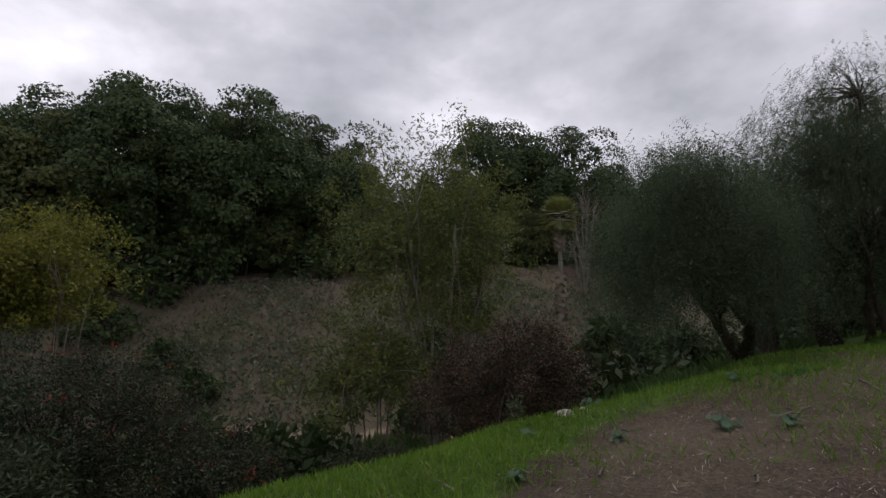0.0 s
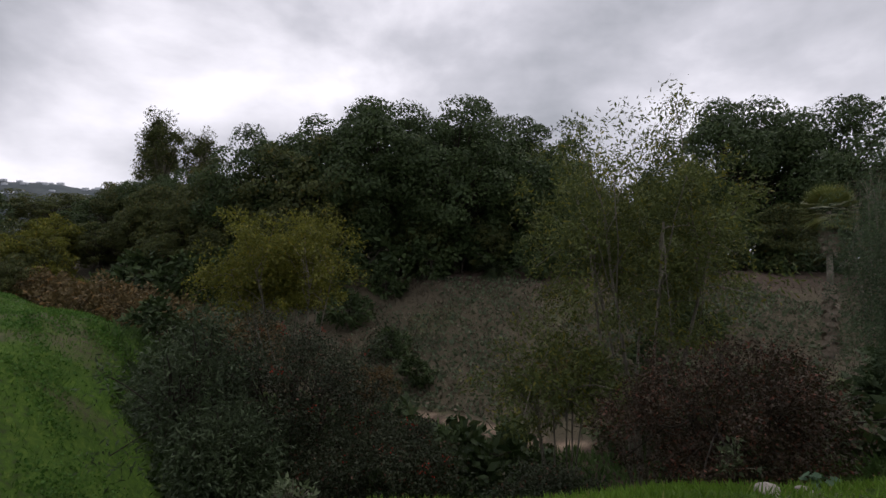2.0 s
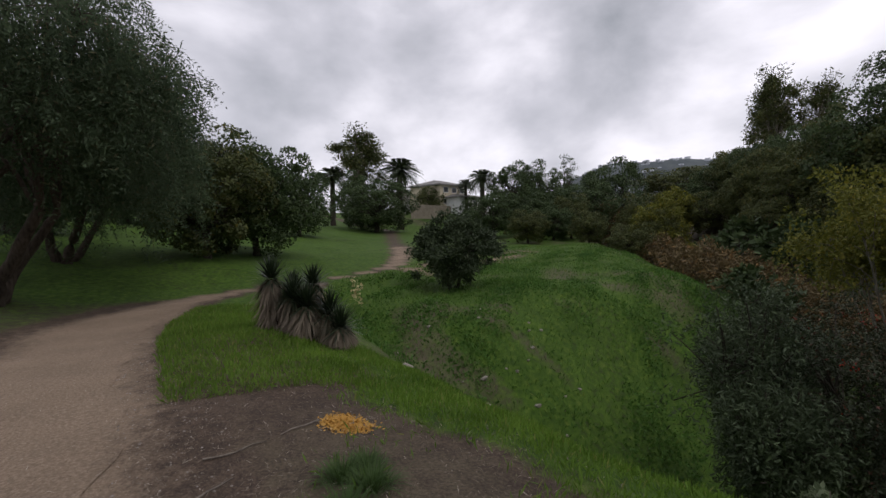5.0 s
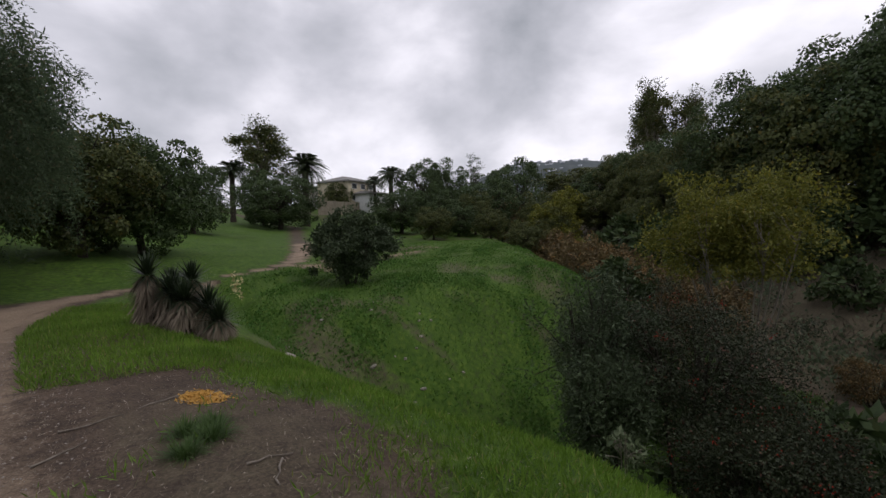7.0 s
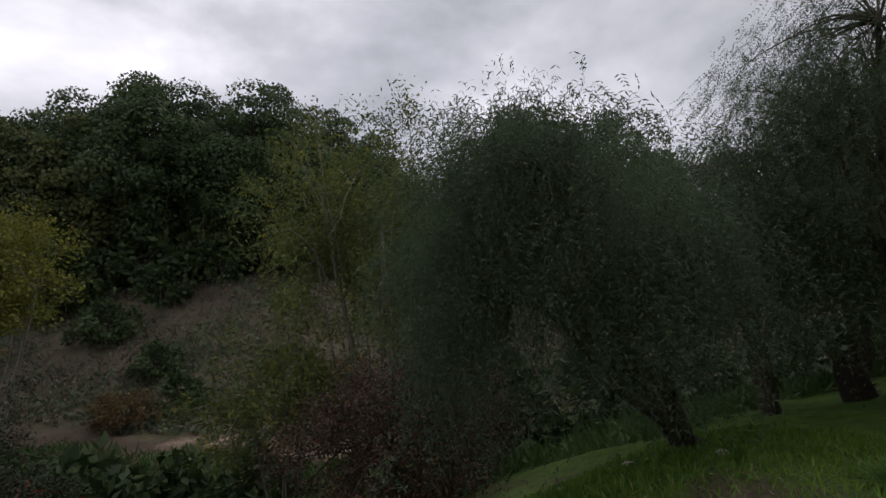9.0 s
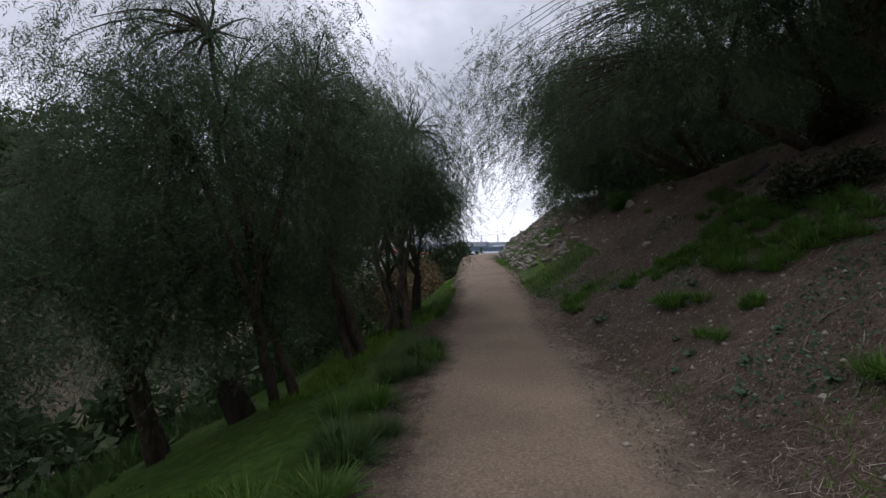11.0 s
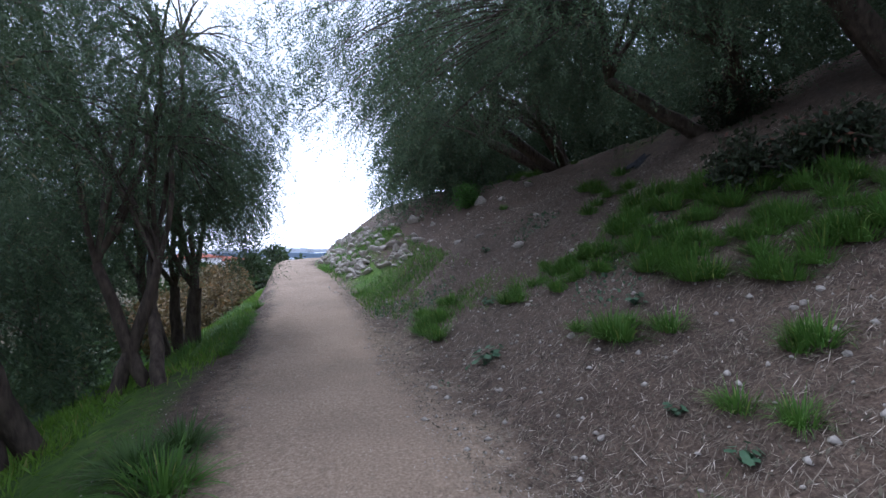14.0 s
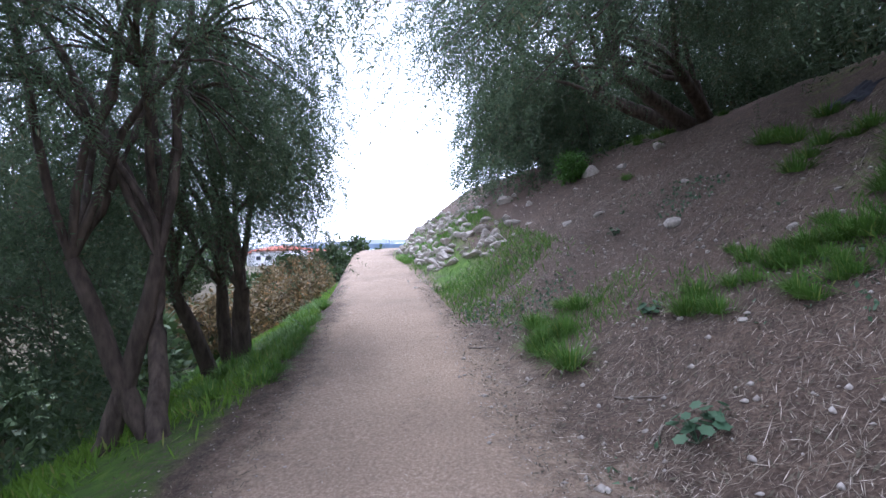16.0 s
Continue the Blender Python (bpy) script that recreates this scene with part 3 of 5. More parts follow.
pepper_tree("pepper_tree", 24, 28.4, -2.2, 2, (0.0, 0.7, 1.5), (3.4, 2.6, 2.4), 290, 30, 4, 0.15, 1.2, lw=0.042, low=0.95)
pepper_tree("pepper_tree", 25, 11.0, -8.2, 2, (0.2, 2.0, 3.4), (4.4, 3.6, 2.3), 380, 36, 4, 0.13, 1.4, lw=0.038, low=0.8)
pepper_tree("pepper_tree", 26, 20.5, -8.6, 3, (0.0, 0.5, 1.6), (4.6, 3.0, 2.7), 240, 30, 4, 0.19, 1.4, lw=0.055, low=0.95)
pepper_tree("pepper_tree", 27, 27.0, -7.2, 3, (0.0, 0.5, 1.6), (4.6, 3.0, 2.7), 220, 30, 4, 0.19, 1.4, lw=0.055, low=0.95)
pepper_tree("pepper_tree", 28, 14.5, -11.0, 3, (0.0, 0.5, 2.0), (4.8, 3.2, 3.4), 340, 30, 4, 0.19, 1.4, lw=0.055, low=0.95)
pepper_tree("pepper_tree", 29, 33.5, -3.8, 3, (0.0, 0.5, 2.4), (3.6, 3.0, 2.5), 170, 30, 4, 0.19, 1.3, lw=0.055, low=0.95)
# pepper trees at the bend of the path
pepper_tree("pepper_tree", 31, -14.2, -4.9, 3, (0.6, 1.5, 5.8), (4.4, 3.9, 3.8), 360, 36, 4, 0.16, 2.0, lw=0.045, low=0.8)
pepper_tree("pepper_tree", 32, -20.5, -4.6, 3, (0.0, 1.0, 4.4), (4.2, 3.9, 3.2), 240, 30, 4, 0.19, 1.8, lw=0.055, low=0.95)

# broad-leaved trees beyond the ravine
oak = leafy_tree("oak_tree", 41, (4.6, 4.6, 4.6), 5.2, 0.38, 110, 190, 0.24, OAK, BARK_DARK, clump_r=1.15, flat=0.8, aspect=0.7, low=-0.95, billow=True)
put(oak, 31, 58, 1.2, 300)
oak_fine = leafy_tree("oak_tree", 47, (4.7, 4.7, 4.6), 5.2, 0.38, 130, 330, 0.17, OAK, BARK_DARK, clump_r=1.1, flat=0.8, aspect=0.7, low=-0.95, billow=True)
put(oak_fine, 3.5, 49.5, 1.66, 20)
tagged(oak_fine, "large dark green oak with a dense rounded crown", "tree", "wood beyond the ravine")
for ox, oy, os_, orz in ((9.5, 51, 1.56, 80), (14, 56, 1.38, 150), (-3.5, 50, 1.66, 150), (-8, 54, 1.7, 40), (-17, 53, 1.4, 200), (36, 54, 1.85, 110), (43, 50, 1.75, 30)):
    place(oak_fine, ox, oy, os_, orz)
tagged(oak, "large dark green oak with a dense rounded crown", "tree", "wood beyond the ravine")
oak_b = leafy_tree("oak_tree", 42, (4.3, 4.5, 4.3), 4.9, 0.34, 110, 190, 0.23, OLIVE, BARK_DARK, clump_r=1.05, flat=0.8, aspect=0.7, low=-0.95, billow=True)
put(oak_b, -11.5, 48.5, 1.35, 40)
tagged(oak_b, "olive green broad-leaved tree with a full crown", "tree", "wood beyond the ravine")
for ox, oy, os_, orz in ((5, 57, 1.5, 10), (26, 58, 0.95, 190), (20, 60, 0.9, 40),
                         (50, 51, 1.35, 250), (58, 47, 1.35, 10), (64, 42, 1.3, 60), (69, 35, 1.3, 160),
                         ):
    place(oak, ox, oy, os_, orz)
for ox, oy, os_, orz in ((-22, 54, 1.05, 80), (-24, 58, 1.15, 10), (-32, 60, 0.9, 100), (-40, 66, 0.85, 200), (-46, 74, 0.9, 140), (-14, 46.5, 0.8, 10), (-20, 48, 0.65, 60), (-27, 50, 0.6, 170), (0, 46.5, 0.62, 30), (6, 46, 0.55, 200), (12, 46.5, 0.62, 90), (18, 48, 0.6, 120), (27, 46, 0.7, 300), (34, 44, 0.7, 40),
                         ):
    place(oak_b, ox, oy, os_, orz)


def on_ground(ob, x, y, label="", cat="tree", group="", rz=0.0, s=1.0):
    put(ob, x, y, s, rz)
    return tagged(ob, label, cat, group)


def z_from(x, y, z_abs):
    return z_abs - hz(x, y)


# trees and shrubs in the ravine
cz = z_from(7.1, 15.0, 0)
on_ground(leafy_tree("willow_tree", 51, (3.9, 3.6, 4.0), cz + 1.6, 0.07, 330, 120, 0.14, WILLOW, BARK_PALE, stems=9, spread=0.6, clump_r=0.62, flat=1.0, aspect=0.32, low=-0.9, shell=0.25),
          7.1, 15.0, "slender multi-stemmed tree with thin yellow-green foliage")
cz = z_from(4.2, 13.8, 0)
on_ground(leafy_tree("willow_shrub", 52, (2.3, 2.0, 1.8), cz - 2.4, 0.04, 90, 90, 0.15, WILLOW, BARK_PALE, stems=6, spread=0.4, clump_r=0.5, flat=0.9, aspect=0.35, low=-0.9, shell=0.3),
          4.2, 13.8, "young light green shrub with thin stems", "shrub")
cz = z_from(-6.2, 22.8, 0)
on_ground(leafy_tree("yellow_tree", 53, (3.9, 3.9, 3.1), cz + 0.45, 0.06, 300, 100, 0.15, YELLOW, BARK_PALE, stems=9, spread=0.7, clump_r=0.62, flat=0.9, aspect=0.5, low=-0.5, shell=0.2),
          -6.2, 22.8, "pale-stemmed tree with yellow-green autumn leaves")
for seed, x, y, zc, r, mt, lab in ((54, -2.7, 11.8, -2.0, (2.4, 2.1, 1.8), TOYON, "dark toyon shrub with red berries"),
                                   (55, 6.4, 9.6, -2.1, (2.4, 2.0, 1.45), TOYON_RED, "dense reddish-brown toyon shrub"),
                                   (56, -0.6, 10.4, -3.3, (1.8, 1.6, 1.1), TOYON, "dark toyon shrub with red berries"),
                                   (57, 2.9, 9.6, -3.9, (1.2, 1.1, 0.7), TOYON, "low dark leafy shrub")):
    cz = z_from(x, y, zc)
    sh = leafy_tree("toyon_shrub", seed, r, cz, 0.06, 150, 260, 0.062, mt, BARK_DARK, stems=5, spread=0.4, clump_r=0.48, flat=0.8, aspect=0.5, low=-0.95, shell=0.5)
    on_ground(sh, x, y, lab, "shrub")
    rng = np.random.default_rng(seed)
    bp = ball(rng, 46, 0.86) * np.array(r) + np.array([0, 0, cz])
    bv = np.concatenate([(bp[:, None] + rng.normal(0, 0.05, (46, 7, 3))).reshape(-1, 3)])
    u = unit(rng.normal(size=bv.shape))
    v, f = rhombs(bv, u, unit(np.cross(u, rng.normal(size=bv.shape))), 0.035, 0.035)
    if seed in (54, 56):
        tagged(part("berries", mesh_of("berries", v, f, BERRY), sh, "clusters of small red berries"), kind="stuff")
for seed, x, y, zc, r in ((58, -4.2, 10.3, -1.6, (1.5, 1.4, 1.8)), (59, -3.2, 9.2, -2.6, (1.0, 0.9, 1.1)), (60, -5.2, 12.4, -2.4, (1.5, 1.4, 1.5))):
    on_ground(leafy_tree("greygreen_shrub", seed, r, z_from(x, y, zc), 0.05, 100, 120, 0.12, GREYGREEN, BARK_DARK, stems=4, spread=0.3, clump_r=0.42, flat=1.3, aspect=0.25, low=-0.95, shell=0.4),
              x, y, "soft grey-green drooping shrub", "shrub")
rus = leafy_tree("russet_shrub", 61, (2.6, 2.5, 1.9), 1.9, 0.05, 80, 55, 0.24, RUSSET, BARK_DARK, stems=7, spread=0.5, clump_r=0.5, flat=0.9, aspect=0.4, low=-0.9, shell=0.3)
on_ground(rus, -13.5, 27.5, "russet brown half-bare shrub thicket", "shrub", "thicket along the ravine")
for x, y, sc, rz in ((-16.5, 30, 1.15, 40), (-20, 32, 1.2, 100), (-24.5, 35, 1.3, 200), (-29, 38, 1.3, 10), (-10.5, 27.5, 1.0, 80), (-34, 43, 1.4, 120), (-17, 34.5, 1.2, 300), (-24, 40, 1.3, 30), (-12, 33, 1.0, 210), (29, 9.5, 0.8, 20), (33, 10, 0.8, 100), (38, 11, 0.9, 200), (44, 12, 1.0, 10), (50, 14, 1.1, 70), (62, 17, 1.3, 150), (-3, 28.5, 0.6, 40), (8, 27, 0.6, 170)):
    place(rus, x, y, sc, rz)
dark = leafy_tree("dark_shrub", 62, (1.5, 1.5, 1.1), 0.9, 0.05, 36, 38, 0.27, OAK, BARK_DARK, stems=4, spread=0.3, clump_r=0.4, flat=0.8, aspect=0.5, low=-0.95, shell=0.4)
on_ground(dark, -2.3, 33.5, "small dark green shrub on the dry bank", "shrub", "shrubs on the far bank")
for x, y, sc, rz in ((-0.5, 30.0, 0.9, 60), (-6, 38, 1.4, 10), (-3.5, 42, 1.5, 100), (9, 41, 1.2, 40), (14, 40, 1.4, 220), (20, 40, 1.5, 300), (13, 27, 1.2, 20), (17, 30, 1.3, 90), (9.5, 21, 1.3, 200), (12, 24, 1.2, 10), (-30, 48, 1.7, 30), (-10, 42, 1.5, 170),
                     (-7, 17.5, 1.3, 70), (-9.5, 18.5, 1.3, 10), (-12, 23, 1.2, 140), (-4.5, 19, 1.2, 50), (2.0, 13.5, 0.9, 30), (0.4, 13.6, 1.5, 10), (1.6, 15.6, 1.5, 140), (-1.2, 15.4, 1.7, 220), (-3.6, 16.0, 1.6, 90), (3.2, 17.0, 1.2, 300), (24, 9.5, 1.2, 40), (27, 11, 1.6, 90), (31, 12, 1.7, 10), (36, 14, 1.9, 130), (41, 16, 2.0, 60), (46, 15, 2.0, 200), (52, 18, 2.2, 20), (34, 18, 1.8, 240), (58, 14, 2.2, 100), (66, 20, 2.4, 10), (72, 14, 2.4, 60), (8.2, 11.8, 1.2, 20), (10.5, 13, 1.5, 80), (14, 13, 1.5, 10), (18, 13.5, 1.6, 120), (23, 13, 1.7, 200), (28, 14, 1.7, 30)):
    place(dark, x, y, sc, rz)
bare = leafy_tree("bare_tree", 63, (2.4, 2.4, 2.6), 4.2, 0.11, 140, 14, 0.30, DRY_BRUSH, BARK_PALE, stems=5, spread=0.4, clump_r=0.5, flat=1.2, aspect=0.05, low=-0.6, shell=0.3)
on_ground(bare, 36, 38, "leafless grey-brown tree on the bank", "tree", "bare trees", 0, 1.4)
place(bare, 31, 33, 1.0, 70)
place(bare, 38, 32, 1.1, 200)
place(bare, -77, 30, 1.3, 20)

for k in range(34):
    place(dark, -30 + k * 3.0, 45.5 + 1.6 * math.sin(k * 1.7) - max(0, k - 22) * 0.5, 2.2 + 0.5 * math.sin(k * 2.3), k * 47)
# the woods beyond the meadow
for x, y, sc, rz, tall in ((-58.2, 37.4, 0.91, 200, 0.68), (-75.1, 52.4, 0.98, 85, 1.15), (-75.9, 59.1, 0.91, 40, 1.22), (-66.1, 67.9, 1.31, 160, 1.69), (-58.0, 53.5, 1.2, 170, 0.92), (-56.4, 44.3, 0.85, 40, 0.61), (-43.1, 67.1, 1.02, 50, 0.69), (-37.1, 65.8, 0.86, 110, 0.92), (-57.2, 19.3, 1.0, 170, 0.65), (-64.3, 19.3, 0.7, 320, 0.81), (-43.2, 7.5, 0.65, 235, 0.62), (-50.7, 2.9, 0.71, 150, 0.81), (-32.2, 66.3, 0.81, 240, 0.98), (-53.7, 74.7, 1.11, 60, 0.37), (-47.4, 39.7, 0.59, 215, 0.45)):
    place(oak, x, y, sc, rz, 0.0, tall)
for x, y, sc, rz, tall in ((-70.7, 91.7, 1.81, 210, 0.88), (-31.3, 35.4, 0.47, 10, 0.37), (-47.9, 43.0, 0.58, 65, 0.63), (-47.3, 55.9, 0.81, 220, 0.98), (-34.2, 58.5, 0.7, 330, 0.77), (-38.9, 58.3, 0.82, 270, 0.57), (-40.6, 39.3, 0.43, 275, 0.41), (-45.8, 34.5, 0.52, 260, 0.43), (-27.6, 53.9, 0.67, 30, 0.84), (-85.8, 39.9, 0.61, 150, 0.6), (-39.5, 49.1, 0.62, 0, 0.77)):
    place(oak_b, x, y, sc, rz, 0.0, tall)

# meadow bush and the trees round the meadow
bush = leafy_tree("round_bush", 64, (2.15, 2.1, 1.65), 1.75, 0.09, 150, 130, 0.17, GREYGREEN, BARK_DARK, stems=4, spread=0.5, clump_r=0.42, flat=0.85, aspect=0.4, low=-0.8, shell=0.55)
on_ground(bush, -16.2, 9.6, "rounded dark grey-green bush in the grass", "shrub", "", 0, 0.9)
place(oak, -25.5, 2.5, 0.62, 30, label="dark green tree with a low full crown")
for x, y, sc, rz in ((-45, -6, 1.1, 10), (-30, -9, 1.0, 60)):
    place(oak, x, y, sc, rz)
place(oak_b, -23, 0.2, 0.62, 10, label="olive-brown tree with a loose crown")
euc = leafy_tree("eucalyptus_tree", 65, (2.6, 2.6, 4.6), 11.0, 0.3, 60, 150, 0.36, OLIVE, BARK_PALE, clump_r=1.0, flat=1.0, aspect=0.3, low=-0.8, shell=0.4)
on_ground(euc, -75, 17, "tall dark eucalyptus with an open crown", "tree", "tall trees on the skyline", 0, 1.25)
put(euc, -73.7, 21.8, 1.7, 0, 0, 1.02)
place(euc, -43, 79, 1.35, 100)
place(euc, -46, 83, 1.2, 200)
place(euc, -38, 82, 1.2, 10)

for seed, x, y, r in ((66, 15.15, -3.2, (0.5, 0.35, 0.3)), (67, 14.45, -3.6, (0.55, 0.35, 0.25)), (68, 17.4, -4.9, (0.7, 0.5, 0.5)), (69, 24.6, -1.6, (0.4, 0.35, 0.4))):
    on_ground(leafy_tree("bank_shrub", seed, r, 0.28, 0.03, 60, 60, 0.075, TOYON if seed < 69 else WEED, BARK_DARK, stems=5, spread=0.3, clump_r=0.2, flat=0.8, aspect=0.4, low=-0.95, shell=0.4),
              x, y, "low dark leafy shrub on the bank" if seed < 69 else "small bright green shrub above the rocks", "shrub")

# ---- palms, pine and yucca ----


def blades(base, d0, ln, wd, droop, segs=3, rng=None):
    """Arching strap leaves as strips of quads: base points, unit directions, lengths, widths, droop."""
    n = len(base)
    side = unit(np.cross(d0, np.array([0, 0, 1.0])) + 1e-4)
    vs = []
    for k in range(segs + 1):
        t = k / segs
        c = base + d0 * (ln * t)[:, None] + np.array([0, 0, -1.0]) * (droop * ln * t * t)[:, None]
        w = (wd * (1 - t ** 1.6) * 0.5 + 0.0006)[:, None] * side
        vs += [c - w, c + w]
    v = np.stack(vs, 1)
    i = (np.arange(n) * (2 * segs + 2))[:, None]
    k = np.arange(segs)[None] * 2
    f = np.stack([i + k, i + k + 1, i + k + 3, i + k + 2], -1).reshape(-1, 4)
    return v.reshape(-1, 3), f


def feather_palm(name, seed, trunk_h, trunk_r, frond, n_fronds, mat):
    rng = np.random.default_rng(seed)
    ob = new(name)
    z = np.linspace(-0.3, trunk_h, 14)
    r = trunk_r * (1.0 + 0.12 * np.sin(np.arange(14) * 2.4)) * np.linspace(1.15, 0.95, 14)
    v, f = tubes([(np.stack([0.02 * z, 0 * z, z], -1), r)], 10)
    part("trunk", mesh_of("trunk", v, f, BARK_DARK, True), ob)
    vs, fs, base = [], [], 0
    for k in range(n_fronds):
        a = 2.4 * k + rng.normal(0, 0.2)
        el = rng.uniform(-0.5, 1.25)
        d = np.array([np.cos(a) * np.cos(el), np.sin(a) * np.cos(el), np.sin(el)])
        t = np.linspace(0.08, 1, 26)[:, None]
        p = np.array([0.02 * trunk_h, 0, trunk_h]) + d * frond * t + np.array([0, 0, -0.55 * frond]) * t ** 2
        tan = unit(np.gradient(p, axis=0))
        side = unit(np.cross(tan, np.array([0, 0, 1.0])) + 1e-4)
        for sg in (1, -1):
            u = unit(side * sg * 0.9 + tan * 0.55 + np.array([0, 0, -0.25]))
            v, f = rhombs(p, u, tan, frond * 0.24 * np.sin(np.pi * (0.12 + 0.85 * t[:, 0])) + 0.02, frond * 0.03)
            vs.append(v), fs.append(f + base)
            base += len(v)
        v, f = tubes([(p[::5], np.linspace(0.03, 0.006, len(p[::5])))], 3)
        vs.append(v), fs.append(f + base)
        base += len(v)
    part("crown", mesh_of("crown", np.concatenate(vs), np.concatenate(fs), mat), ob)
    return ob


def fan_palm(name, seed, trunk_h):
    rng = np.random.default_rng(seed)
    ob = new(name)
    z = np.linspace(-0.3, trunk_h, 12)
    v, f = tubes([(np.stack([0.03 * z + 0.1 * np.sin(z * 0.4), 0 * z, z], -1), np.linspace(0.2, 0.13, 12))], 9)
    part("trunk", mesh_of("trunk", v, f, BARK_PALE, True), ob)
    top = np.array([0.03 * trunk_h + 0.1 * np.sin(trunk_h * 0.4), 0, trunk_h])

    def fans(cen, d, size):
        n = len(cen)
        side = unit(np.cross(d, np.array([0, 0, 1.0])) + 1e-3)
        up = np.cross(side, d)
        an = np.linspace(-1.35, 1.35, 17)
        u = unit(d[:, None] * np.cos(an)[None, :, None] + side[:, None] * np.sin(an)[None, :, None] + np.array([0, 0, -0.22]) + up[:, None] * 0.1)
        w = np.cross(u, up[:, None])
        c = np.repeat(cen[:, None], 17, 1)
        return rhombs(c.reshape(-1, 3), u.reshape(-1, 3), unit(w).reshape(-1, 3), np.repeat(size, 17) * (0.75 + 0.25 * np.tile(np.cos(an * 0.8), n)), 0.085)

    n = 64
    a, el = np.arange(n) * 2.4, np.linspace(1.3, -0.75, n)
    d = np.stack([np.cos(a) * np.cos(el), np.sin(a) * np.cos(el), np.sin(el)], -1)
    v, f = fans(top + d * 0.9, d, np.full(n, 0.95))
    part("crown", mesh_of("crown", v, f, PALM_LEAF), ob)
    n = 70
    a = np.arange(n) * 2.4
    zz = np.concatenate([np.linspace(trunk_h - 0.5, trunk_h - 2.2, 30), np.linspace(0.5, trunk_h * 0.52, 40)])
    d = unit(np.stack([np.cos(a) * 0.35, np.sin(a) * 0.35, -np.ones(n)], -1) + rng.normal(0, 0.1, (n, 3)))
    cen = np.stack([0.03 * zz + 0.1 * np.sin(zz * 0.4) + np.cos(a) * 0.2, np.sin(a) * 0.2, zz], -1)
    v, f = fans(cen, d, np.where(zz > trunk_h * 0.6, 0.7, 0.62) * (1 - 0.3 * rng.random(n)))
    part("dead_fronds", mesh_of("dead_fronds", v, f, DEAD_LEAF), ob, "skirt of dry grey-brown hanging fronds")
    return ob


fp = fan_palm("fan_palm", 71, z_from(24.0, 28.0, 3.4))
on_ground(fp, 24.0, 28.0, "slim fan palm with pale trunk and ragged dead fronds", "palm", "", 40)
date = feather_palm("date_palm", 72, 8.6, 0.42, 3.6, 64, PALM_DARK)
on_ground(date, -70.1, 27.4, "date palm with a full feathery crown", "palm", "palms by the houses", 0, 1.15)
place(date, -72.6, 17.2, 0.9, 60)
place(date, -76.5, 46.3, 1.0, 140)
place(date, -82.3, 46.0, 0.7, 250)
low_palm = feather_palm("low_palm", 73, 0.5, 0.3, 2.3, 36, PALM_DARK)
on_ground(low_palm, 6.0, 43.0, "low trunkless palm with dark arching fronds", "palm", "low palms on the far bank")
place(low_palm, 25.5, 43.0, 1.0, 100)
place(low_palm, -2.5, 35.5, 0.6, 30)

pine = leafy_tree("pine_tree", 74, (2.2, 2.2, 7.0), 11.0, 0.3, 46, 130, 0.3, OAK, BARK_DARK, clump_r=1.1, flat=0.45, aspect=0.2, low=-0.9, shell=0.25)
on_ground(pine, -84.1, 73.1, "tall pine with layered open branches", "tree", "", 0, 1.04)
gold = leafy_tree("golden_tree", 75, (3.0, 3.0, 3.4), 4.2, 0.16, 110, 80, 0.28, YELLOW, BARK_DARK, clump_r=0.75, flat=0.8, aspect=0.5, low=-0.9, shell=0.4)
on_ground(gold, -39.5, 49.3, "small tree with golden yellow leaves", "tree", "golden trees in the wood", 0, 1.1)
place(gold, -42.6, 56.0, 1.15, 90)
place(gold, -31.0, 44.0, 0.6, 200)
place(rus, -60.0, 60.0, 2.6, 20, label="russet brown tree crown in the wood")


def yucca(name, seed, heads, label):
    rng = np.random.default_rng(seed)
    ob = new(name)
    for hx, hy, hh, hr in heads:
        v, f = tubes([limb(rng, (hx * 0.8, hy * 0.8, -0.2), (hx, hy, hh), 0.13, 0.10, 6, 0.08)], 8)
        part("stem", mesh_of("stem", v, f, BARK_DARK, True), ob)
        n = 130
        a = np.arange(n) * 2.39996
        el = np.linspace(1.45, -0.35, n)
        d = np.stack([np.cos(a) * np.cos(el), np.sin(a) * np.cos(el), np.sin(el)], -1)
        v, f = blades(np.array([hx, hy, hh]) + d * 0.06, d, hr * rng.uniform(0.8, 1.1, n), np.full(n, 0.035), np.full(n, 0.12))
        part("rosette", mesh_of("rosette", v, f, YUCCA_LEAF), ob, "dark green spiky rosette")
        n = 420
        a, zz = np.arange(n) * 2.39996, rng.uniform(min(0.25, hh * 0.5), hh, n)
        d = unit(np.stack([np.cos(a) * 0.75, np.sin(a) * 0.75, -np.ones(n)], -1) + rng.normal(0, 0.25, (n, 3)))
        v, f = blades(np.stack([hx + np.cos(a) * 0.12, hy + np.sin(a) * 0.12, zz], -1), d, np.minimum(hr * rng.uniform(0.6, 1.0, n), zz + 0.1), np.full(n, 0.035), np.full(n, 0.1))
        part("dead_foliage", mesh_of("dead_foliage", v, f, DEAD_LEAF), ob, "skirt of dry pale hanging leaves")
    return tagged(ob, label, "yucca")


